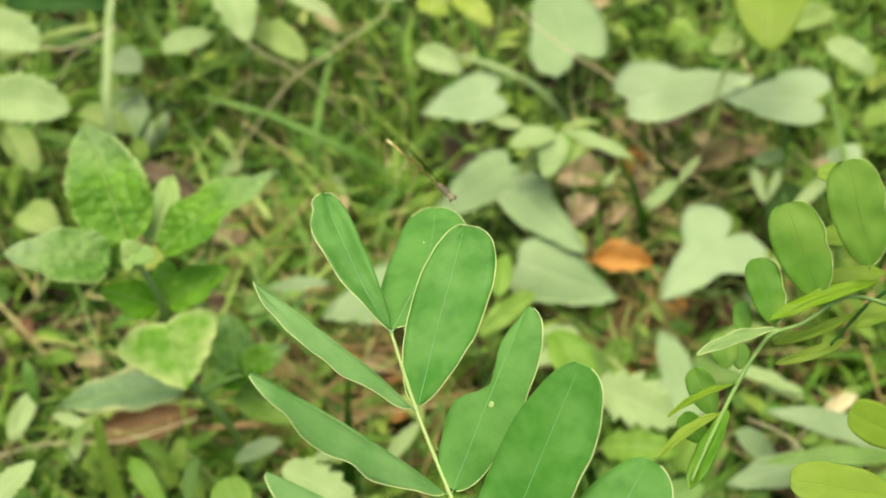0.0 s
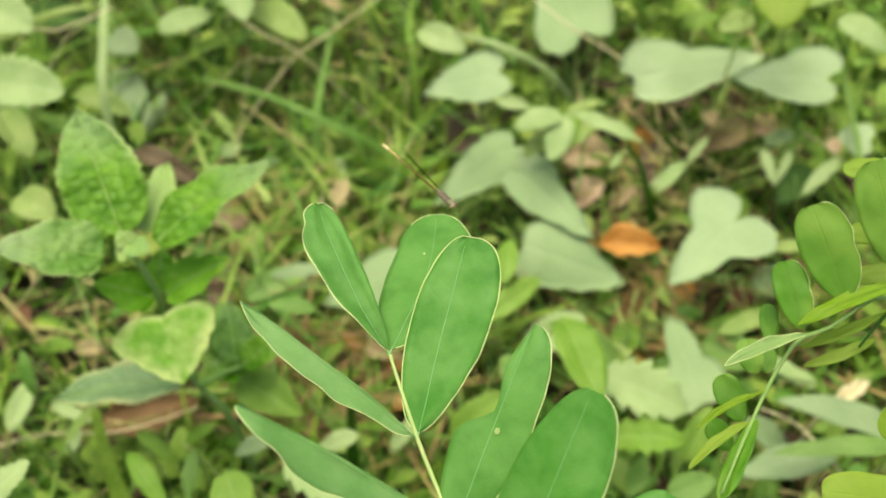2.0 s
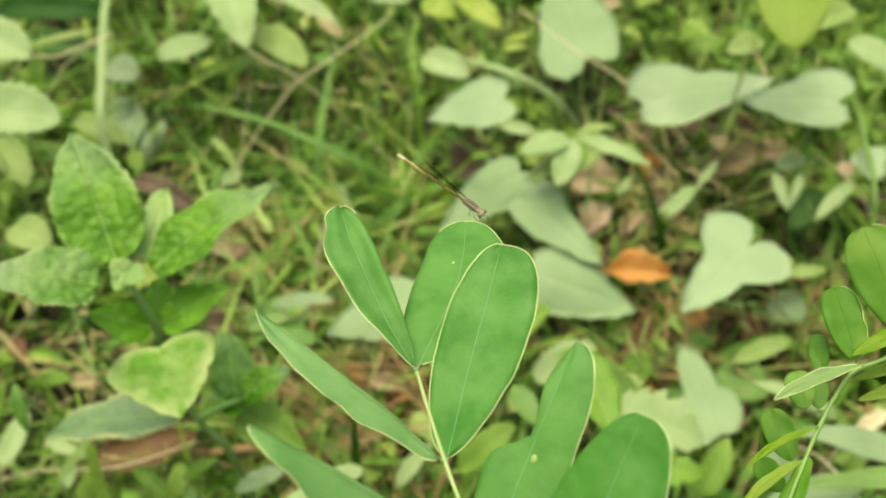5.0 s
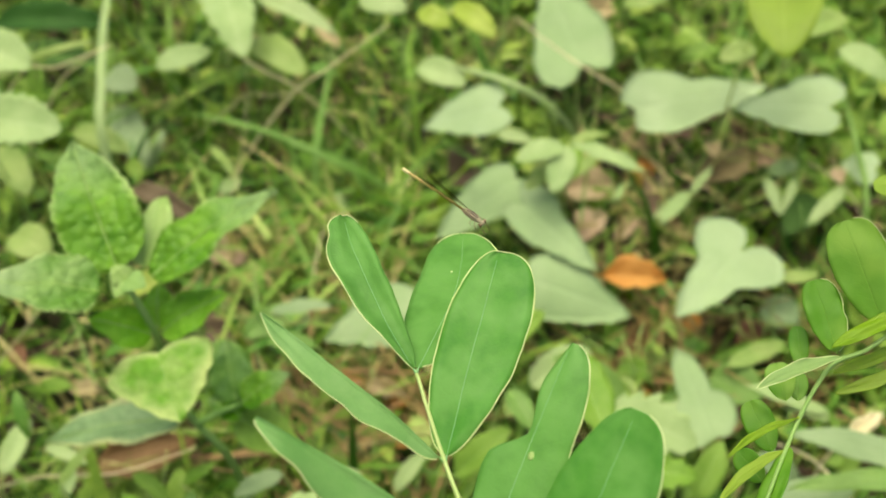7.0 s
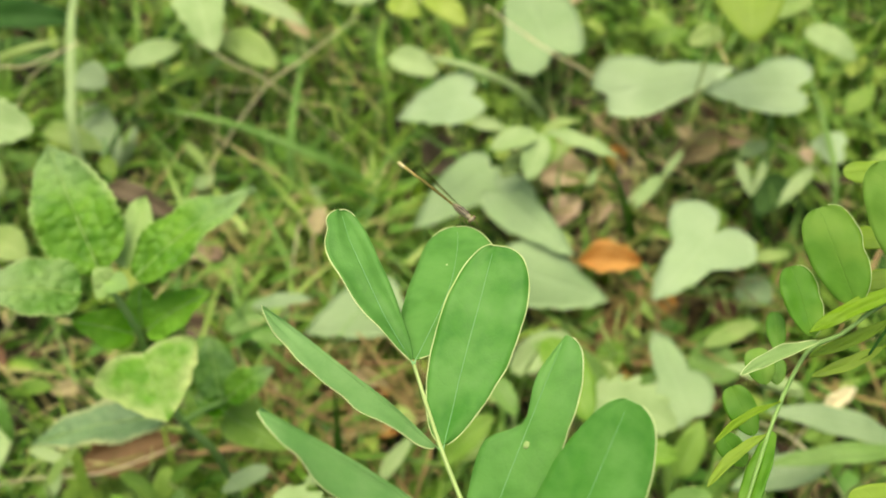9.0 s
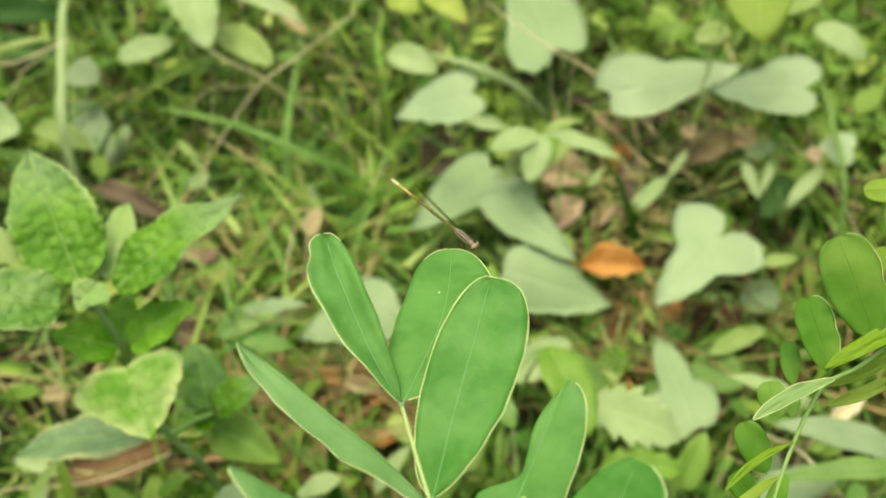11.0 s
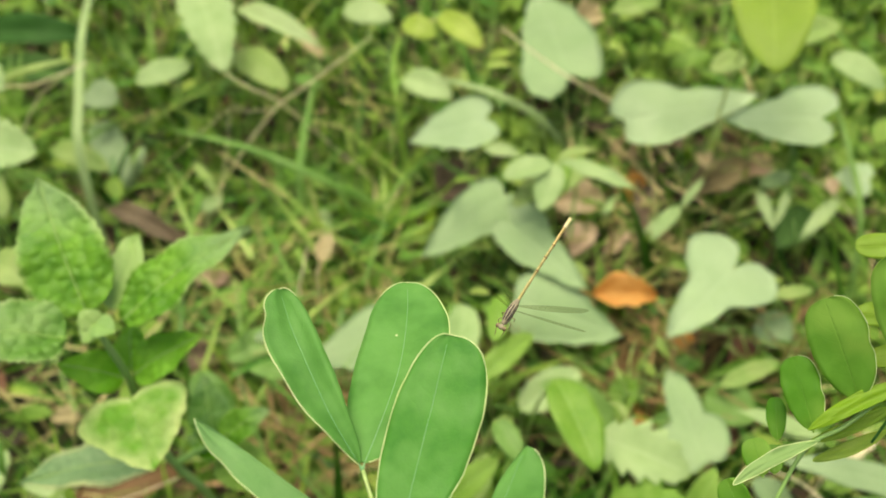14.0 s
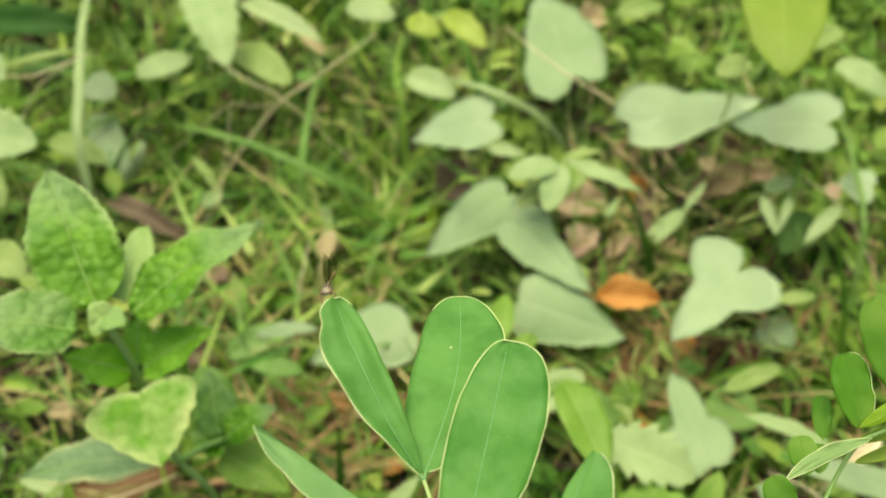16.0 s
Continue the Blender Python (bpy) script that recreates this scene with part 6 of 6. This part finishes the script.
def build_herb(seed):
    rnd = random.Random(seed)
    e = tagged(new("herb_plant"), "small yellow-green herb with oval leaves on a short stem", "plant", "small herbs")
    e.empty_display_size = 0.01
    h = rnd.uniform(0.03, 0.055)
    part("stem", tube_mesh([(0, 0, -0.006), (0.002, 0.001, h * 0.5), (0, 0.003, h)], [0.0009, 0.0008, 0.0006], 6, 3), "stem", e)
    me = HERB_LEAF[seed % 3]
    n = rnd.randint(5, 7)
    for k in range(n):
        ob = part("leaf", me, "small", e)
        z = h * (0.4 + 0.6 * k / (n - 1))
        ob.matrix_basis = pose(0, 0.002, z, rnd.uniform(-12, 30), rnd.uniform(-20, 20), k * 137 + rnd.uniform(-20, 20))
    return e


HERB_LEAF = [blade_mesh("ovate", l, w, 0.25, 0.05, 0.02, 0.0002, 8, 2, l * 99, 0.12) for l, w in ((0.018, 0.010), (0.026, 0.012), (0.022, 0.008))]


def build_seed_head(points, seed):
    """A thin stalk with small pale grains along its side branches."""
    rnd = random.Random(seed)
    p0 = Vector(points[0])
    e = tagged(new("seed_head"), "pale green grass seed head on a thin stalk", "grass", "grass seed heads")
    e.empty_display_size = 0.01
    e.matrix_basis = Matrix.Translation(p0)
    pts = [Vector(p) - p0 for p in points]
    part("stalk", tube_mesh(pts, [0.0005] * (len(pts) - 1) + [0.0003], 5), "stem", e)
    top, way = pts[-1], (pts[-1] - pts[-2]).normalized()
    for k in range(4):
        side = Vector((rnd.uniform(-1, 1), rnd.uniform(-1, 1), rnd.uniform(-0.2, 0.6))).normalized()
        d = (way + side * 0.9).normalized()
        b = top - way * (0.012 * k / 4)
        verts, faces = [], []
        for i in range(8):
            c = b + d * (0.0025 * i + 0.001) + Vector((rnd.uniform(-1, 1), rnd.uniform(-1, 1), rnd.uniform(-1, 1))) * 0.0005
            n = len(verts)
            r = 0.0007
            verts += [c + d * r * 1.6, c + Vector((r, 0, 0)), c + Vector((0, r, 0)), c - Vector((r, 0, 0)), c - Vector((0, r, 0)), c - d * r * 1.6]
            faces += [(n, n + 1, n + 2), (n, n + 2, n + 3), (n, n + 3, n + 4), (n, n + 4, n + 1), (n + 5, n + 2, n + 1), (n + 5, n + 3, n + 2), (n + 5, n + 4, n + 3), (n + 5, n + 1, n + 4)]
        tagged(part("spikelet", make_mesh("grains", verts, faces), "pale_top", e), kind="stuff")


build_seed_head([(0.0895, 0.5475, -0.0050), (0.0783, 0.5054, 0.0600), (0.0715, 0.4846, 0.1000)], 1)
build_seed_head([(0.0982, 0.5473, -0.0050), (0.0905, 0.5019, 0.0630), (0.0868, 0.4786, 0.1050)], 2)
build_seed_head([(0.1245, 0.3434, -0.0050), (0.1151, 0.3197, 0.0510), (0.1104, 0.3081, 0.0850)], 3)
build_seed_head([(0.1127, 0.3353, -0.0050), (0.1051, 0.3142, 0.0480), (0.1015, 0.3044, 0.0800)], 4)
build_seed_head([(0.2147, 0.3632, -0.0050), (0.1912, 0.3390, 0.0540), (0.1771, 0.3277, 0.0900)], 5)
build_seed_head([(0.2151, 0.3503, -0.0050), (0.1989, 0.3301, 0.0510), (0.1908, 0.3216, 0.0850)], 6)
build_seed_head([(0.1939, 0.3679, -0.0050), (0.1734, 0.3486, 0.0510), (0.1611, 0.3414, 0.0850)], 7)
build_seed_head([(0.0140, 0.4901, -0.0050), (0.0071, 0.4587, 0.0510), (0.0016, 0.4445, 0.0850)], 8)
build_seed_head([(0.1219, 0.4769, -0.0050), (0.1127, 0.4588, 0.0420), (0.1078, 0.4547, 0.0700)], 9)
build_seed_head([(0.2000, 0.4700, -0.0050), (0.1848, 0.4442, 0.0420), (0.1766, 0.4332, 0.0700)], 10)
build_seed_head([(0.2535, 0.4427, -0.0050), (0.2306, 0.4185, 0.0480), (0.2176, 0.4088, 0.0800)], 11)
build_seed_head([(0.1547, 0.4655, -0.0050), (0.1457, 0.4452, 0.0420), (0.1418, 0.4388, 0.0700)], 12)
build_seed_head([(-0.1773, 0.3739, -0.0050), (-0.1698, 0.3629, 0.0360), (-0.1675, 0.3619, 0.0600)], 13)
build_seed_head([(-0.0540, 0.3461, -0.0050), (-0.0485, 0.3291, 0.0360), (-0.0449, 0.3219, 0.0600)], 14)
build_seed_head([(-0.2456, 0.2719, -0.0050), (-0.2269, 0.2526, 0.0480), (-0.2172, 0.2427, 0.0800)], 15)
build_seed_head([(-0.1043, 0.3469, -0.0050), (-0.0956, 0.3329, 0.0360), (-0.0903, 0.3284, 0.0600)], 16)


def scatter_things():
    rnd = random.Random(21)
    tufts = [build_grass_tuft(31 + i, "grass", "tuft of arching green grass blades") for i in range(4)]
    tufts_broad = [build_grass_tuft(51 + i, "creeping", "clump of short broad pale grass leaves", BROAD, (-55, -15)) for i in range(4)]
    herbs = [build_herb(41 + i) for i in range(4)]
    fresh = {id(e): True for e in tufts + tufts_broad + herbs}

    def put(kinds, count, zone, size):
        while count > 0:
            x, y = rnd.uniform(*zone[0]), rnd.uniform(*zone[1])
            near = [c for c in CLEAR if (x - c[0]) ** 2 + (y - 0.015 - c[1]) ** 2 < (c[2] * 0.8) ** 2]
            if bare(x, y) and rnd.random() < 0.9:
                continue
            if near and rnd.random() < 0.93:
                continue
            if noise.noise((x * 8, y * 8, 4.4)) < rnd.uniform(-0.25, 0.1):
                continue
            e = rnd.choice(kinds)
            m = pose(x, y, ground_height(x, y), rnd.uniform(-8, 8), rnd.uniform(-8, 8), rnd.uniform(0, 360))
            s = rnd.uniform(*size)
            if fresh.pop(id(e), False):
                e.matrix_basis = m
            else:
                e = copy_thing(e, m)
            e.scale = (s, s, s)
            count -= 1

    put(tufts, 125, ((-0.42, 0.42), (0.17, 0.90)), (0.85, 1.45))
    put(tufts_broad, 115, ((-0.42, 0.42), (0.17, 0.86)), (0.7, 1.2))
    put(herbs, 110, ((-0.42, 0.42), (0.17, 0.80)), (0.7, 1.2))


scatter_things()

stuff("leaf_litter", "small brown scraps of dead leaf on soil", "leaf litter", "litter", strips(3400, NEAR, (0.012, 0.045), (0.003, 0.011), (1.2, 1.6), 3, 5, flat=0.02))
stuff("straw_litter", "dry straw and dead grass lying on soil", "straw", "straw_stuff", strips(1150, NEAR, (0.025, 0.09), (0.0009, 0.0026), (1.15, 1.6), 4, 6, density=4.0, flat=0.02))
stuff("straw_litter", "pale dry straw lying over the grass", "straw", "straw_stuff", strips(115, ((-0.166, -0.028), (0.355, 0.482)), (0.03, 0.10), (0.0010, 0.0026), (1.1, 1.6), 4, 60, flat=0.045))
stuff("straw_litter", "brown dead grass lying over the soil", "straw", "dead_grass", strips(190, ((-0.104, -0.000), (0.263, 0.347)), (0.03, 0.10), (0.0010, 0.0026), (1.1, 1.6), 4, 61, flat=0.045))
stuff("straw_litter", "brown dead grass lying over the soil", "straw", "dead_grass", strips(120, ((0.094, 0.161), (0.319, 0.396)), (0.03, 0.10), (0.0010, 0.0026), (1.1, 1.6), 4, 62, flat=0.045))
stuff("straw_litter", "pale dry straw lying over the grass", "straw", "straw_stuff", strips(26, ((-0.293, -0.194), (0.309, 0.394)), (0.03, 0.10), (0.0010, 0.0026), (1.1, 1.6), 4, 63, flat=0.045))
stuff("straw_litter", "brown dead grass lying over the soil", "straw", "dead_grass", strips(50, ((0.191, 0.277), (0.303, 0.385)), (0.03, 0.10), (0.0010, 0.0026), (1.1, 1.6), 4, 64, flat=0.045))
stuff("grass", "pale blades of grass over the straw", "grass", "grass_pale", strips(150, ((-0.166, -0.010), (0.34, 0.52)), (0.03, 0.07), (0.0022, 0.0048), (0.7, 1.5), 6, 73, flat=0.05))
stuff("grass", "thin pale grass strands lying over the lawn", "grass", "grass_pale", strips(420, NEAR, (0.05, 0.12), (0.0008, 0.0018), (1.0, 1.55), 5, 66, flat=0.06))
stuff("straw_litter", "pale dry straw lying over the grass", "straw", "straw_stuff", strips(46, ((0.094, 0.165), (0.395, 0.50)), (0.03, 0.09), (0.0010, 0.0022), (1.1, 1.6), 4, 71, flat=0.05))
stuff("straw_litter", "thin dry strands caught in the grass", "straw", "straw_stuff", strips(260, NEAR, (0.04, 0.10), (0.0007, 0.0015), (1.0, 1.55), 4, 67, density=4.0, flat=0.06))
stuff("grass", "short dense green lawn grass", "grass", "grass", strips(4600, NEAR, (0.03, 0.085), (0.0018, 0.0046), (0.1, 1.0), 5, 7, density=3.5))
stuff("grass", "fresh green grass standing behind the tall weed", "grass", "grass", strips(1100, ((-0.36, 0.02), (0.40, 0.72)), (0.04, 0.10), (0.0016, 0.0042), (0.15, 1.1), 6, 71, density=6.0))
stuff("grass", "pale creeping grass leaves between the weeds", "grass", "grass_pale", strips(1700, NEAR, (0.025, 0.065), (0.0022, 0.0060), (0.4, 1.2), 5, 17, density=5.5))
stuff("grass", "low grass between the leaves, coloured dark as shade", "grass", "grass_shaded", strips(8000, NEAR, (0.02, 0.055), (0.0016, 0.0040), (0.2, 1.3), 4, 8, density=4.5))
stuff("herbs", "small oval yellow-green herb leaves among grass", "herbs", "small", oval_leaves(300, NEAR, (0.008, 0.020), 9, (0.008, 0.035)))
stuff("herbs", "pale narrow leaves scattered through the grass", "herbs", "grass_pale", oval_leaves(520, NEAR, (0.012, 0.030), 23, (0.02, 0.05)))
ROUND = ((-1.4, 1.4), (-0.7, 1.9))
FAR = ((-4.5, 4.5), (-4.0, 5.0))
stuff("grass", "rough green grass around the patch of weeds", "grass", "grass", strips(12000, ROUND, (0.03, 0.09), (0.003, 0.006), (0.1, 1.0), 3, 10, density=3.0))
stuff("grass", "low shade-dark grass around the patch of weeds", "grass", "grass_shaded", strips(9000, ROUND, (0.02, 0.06), (0.003, 0.006), (0.2, 1.3), 3, 11))
stuff("herbs", "small leaves in the surrounding grass", "herbs", "small", oval_leaves(1500, ROUND, (0.012, 0.035), 12, (0.01, 0.05)))
stuff("grass", "rough grass farther off", "grass", "grass", strips(26000, FAR, (0.05, 0.13), (0.006, 0.014), (0.1, 1.1), 3, 13))


# ---- what moves ----
FROND_ROWS = [
    (0, -0.0115, 0.1231, 0.3537, 36.55, -1.44, -0.29),
    (0.5, -0.0101, 0.1217, 0.3545, 36.46, -1.37, -1.02),
    (1, -0.0098, 0.1218, 0.3545, 35.78, -0.86, -0.76),
    (1.5, -0.0100, 0.1203, 0.3551, 35.89, -1.33, -1.25),
    (2, -0.0122, 0.1191, 0.3544, 35.88, -1.88, -0.14),
    (2.5, -0.0118, 0.1186, 0.3549, 36.01, -2.35, 0.22),
    (3, -0.0113, 0.1172, 0.3562, 36.48, -2.36, 0.58),
    (3.5, -0.0121, 0.1142, 0.3535, 35.03, -2.42, 1.17),
    (4, -0.0097, 0.1173, 0.3592, 37.11, -1.41, -0.23),
    (6.5, -0.0087, 0.1213, 0.3540, 35.58, -2.71, -2.24),
    (7, -0.0076, 0.1198, 0.3574, 34.97, -1.06, -1.49),
    (7.5, -0.0073, 0.1213, 0.3563, 34.87, -1.14, -1.36),
    (8, -0.0073, 0.1204, 0.3584, 35.18, -1.52, -1.87),
    (8.5, -0.0067, 0.1208, 0.3584, 35.33, -1.27, -2.92),
    (9, -0.0065, 0.1208, 0.3578, 34.87, -0.65, -3.28),
    (11.5, -0.0057, 0.1189, 0.3583, 35.43, 0.80, -3.69),
    (12, -0.0071, 0.1183, 0.3569, 34.84, 0.08, -4.34),
    (12.5, -0.0068, 0.1200, 0.3610, 41.26, 2.12, -1.47),
    (13, -0.0076, 0.1200, 0.3572, 41.50, 2.76, -0.57),
    (13.5, -0.0110, 0.1182, 0.3517, 41.53, 2.88, 0.76),
    (14, -0.0112, 0.1204, 0.3552, 43.02, 2.72, 0.71),
    (14.5, -0.0091, 0.1237, 0.3569, 42.21, 3.61, -1.95),
    (15, -0.0090, 0.1239, 0.3548, 41.69, 3.59, -2.14),
    (15.5, -0.0079, 0.1221, 0.3550, 41.33, 4.03, -0.65),
    (16, -0.0078, 0.1181, 0.3537, 39.41, 0.27, 0.89),
]
SIDE_ROWS = [
    (0, 0.0818, 0.1575, 0.3378, 35.34, 0.04, -2.14),
    (0.5, 0.0836, 0.1589, 0.3356, 36.48, 0.54, -1.97),
    (1, 0.0840, 0.1602, 0.3342, 37.44, 0.77, -2.02),
    (1.5, 0.0859, 0.1605, 0.3327, 37.95, -0.60, -2.10),
    (2, 0.0861, 0.1615, 0.3309, 37.12, -1.32, -1.19),
    (2.5, 0.0862, 0.1605, 0.3319, 37.41, -0.48, -1.50),
    (3, 0.0848, 0.1578, 0.3335, 38.17, -0.08, -1.20),
    (3.5, 0.0847, 0.1565, 0.3315, 38.68, 0.31, 0.73),
    (4, 0.0898, 0.1580, 0.3310, 36.99, -2.56, -2.22),
    (6.5, 0.0881, 0.1610, 0.3300, 36.43, -0.49, -0.83),
    (7, 0.0871, 0.1588, 0.3358, 36.24, 0.64, -1.41),
    (7.5, 0.0872, 0.1590, 0.3355, 35.28, -0.38, -1.63),
    (8, 0.0860, 0.1559, 0.3397, 35.81, 0.96, -2.85),
    (8.5, 0.0854, 0.1566, 0.3379, 36.52, 1.66, -1.53),
    (9, 0.0863, 0.1577, 0.3369, 36.41, 2.16, -0.57),
    (11.5, 0.0896, 0.1611, 0.3308, 42.61, 0.63, 0.24),
    (12, 0.0885, 0.1603, 0.3308, 43.62, 2.27, 0.61),
    (12.5, 0.0890, 0.1590, 0.3338, 45.30, 4.93, 0.07),
    (13, 0.0883, 0.1606, 0.3305, 45.55, 2.77, 1.66),
    (13.5, 0.0876, 0.1615, 0.3271, 45.63, 0.71, 0.83),
    (14, 0.0875, 0.1626, 0.3278, 45.66, -0.70, 0.16),
    (14.5, 0.0889, 0.1628, 0.3278, 44.05, -2.27, -1.76),
    (15, 0.0889, 0.1623, 0.3273, 43.29, -2.22, -1.25),
    (15.5, 0.0905, 0.1625, 0.3267, 42.81, 0.42, -0.01),
    (16, 0.0899, 0.1625, 0.3291, 43.69, 2.80, 0.25),
]
FLY_ROWS = [
    (0, 0.0025, 0.1731, 0.3446, -1.48, 10.88, -141.10),
    (0.5, 0.0038, 0.1711, 0.3450, -2.35, 10.33, -142.89),
    (1, 0.0041, 0.1712, 0.3445, -1.39, 10.09, -143.16),
    (1.5, 0.0043, 0.1699, 0.3453, -0.51, 10.03, -143.06),
    (2, 0.0015, 0.1689, 0.3447, 0.07, 10.62, -140.12),
    (2.5, 0.0012, 0.1684, 0.3454, -0.19, 10.57, -140.44),
    (3, 0.0011, 0.1669, 0.3468, -2.75, 10.37, -141.24),
    (3.5, 0.0006, 0.1637, 0.3429, 0.24, 10.69, -140.40),
    (4, 0.0042, 0.1673, 0.3504, -2.33, 12.06, -135.00),
    (6.5, 0.0062, 0.1705, 0.3442, 3.76, 12.02, -136.64),
    (7, 0.0074, 0.1693, 0.3470, 2.69, 12.08, -136.59),
    (7.5, 0.0077, 0.1710, 0.3459, 4.64, 11.36, -137.39),
    (8, 0.0079, 0.1698, 0.3482, 3.13, 11.80, -137.80),
    (8.5, 0.0091, 0.1698, 0.3483, 1.91, 12.09, -138.32),
    (9, 0.0087, 0.1693, 0.3468, 2.90, 11.20, -141.89),
    (11.5, 0.0114, 0.1669, 0.3471, -1.83, 11.38, -139.83),
    (12, 0.0096, 0.1661, 0.3453, -2.60, 11.02, -140.86),
    (12.1, 0.0063, 0.1634, 0.3549, -3.00, 3.79, -168.29),
    (12.2, 0.0035, 0.1642, 0.3616, -12.91, 0.62, -178.91),
    (12.3, 0.0026, 0.1608, 0.3674, -25.51, 0.91, -177.85),
    (12.4, 0.0002, 0.1566, 0.3713, -39.07, 0.84, -178.04),
    (12.5, -0.0031, 0.1570, 0.3750, -36.28, -1.63, 173.76),
    (12.7, -0.0055, 0.1542, 0.3710, -29.60, -1.10, 175.56),
    (12.9, -0.0034, 0.1552, 0.3726, -37.69, -1.23, 175.14),
    (13, 0.0101, 0.1621, 0.3736, -14.32, -8.38, 149.76),
    (13.2, 0.0122, 0.1538, 0.3679, -14.53, -8.25, 150.61),
    (13.5, 0.0107, 0.1552, 0.3642, -10.21, -8.89, 148.70),
    (13.7, 0.0106, 0.1519, 0.3615, -17.46, -8.66, 149.91),
    (14, 0.0165, 0.1494, 0.3596, -14.78, -9.39, 147.55),
    (14.2, 0.0166, 0.1400, 0.3518, -29.84, -9.00, 149.48),
    (14.4, 0.0200, 0.1580, 0.3646, -8.46, -9.26, 148.88),
    (14.5, 0.0107, 0.1596, 0.3649, -6.31, -8.98, 150.14),
    (14.7, 0.0029, 0.1613, 0.3668, -9.25, -9.05, 149.96),
    (14.9, -0.0011, 0.1606, 0.3665, -2.97, -2.86, 171.55),
    (15, -0.0060, 0.1613, 0.3673, 3.93, 0.87, -176.43),
    (15.2, -0.0150, 0.1586, 0.3664, -2.78, 0.79, -177.10),
    (15.5, -0.0227, 0.1591, 0.3675, 6.90, 3.35, -169.36),
    (15.7, -0.0245, 0.1567, 0.3664, 19.91, 2.93, -171.27),
    (15.8, -0.0268, 0.1536, 0.3655, 28.82, 0.98, -177.87),
    (16, -0.0266, 0.1520, 0.3665, 41.46, 1.98, -175.14),
]


def motions():
    walk(near_senna, [(t, pose(*r)) for t, *r in FROND_ROWS])
    walk(side_senna, [(t, pose(*r)) for t, *r in SIDE_ROWS])
    walk(damselfly, [(t, pose(*r)) for t, *r in FLY_ROWS])
    for s, k, wing in damselfly_wings:
        root = (s * 0.0004, -0.0040 - 0.0012 * k, 0.0012)
        folded = pose(*root, 90, -7 - 3 * k, -90 + s * (2 + k))
        rows = [(0.0, folded), (12.0, folded)]
        for i in range(37):
            beat = (0.9, -0.2, 0.4, -0.7)[i % 4] * (1 if k else -1)
            rows.append((12.1 + 0.1 * i, pose(*root, 90 + 12 * beat, -16 * beat, -90 + s * (76 + 5 * beat - 14 * k))))
        closing = pose(*root, 52, -12 - 2 * k, -90 + s * (1 + k))
        rows += [(15.85, closing), (16.0, closing)]
        walk(wing, rows)


motions()
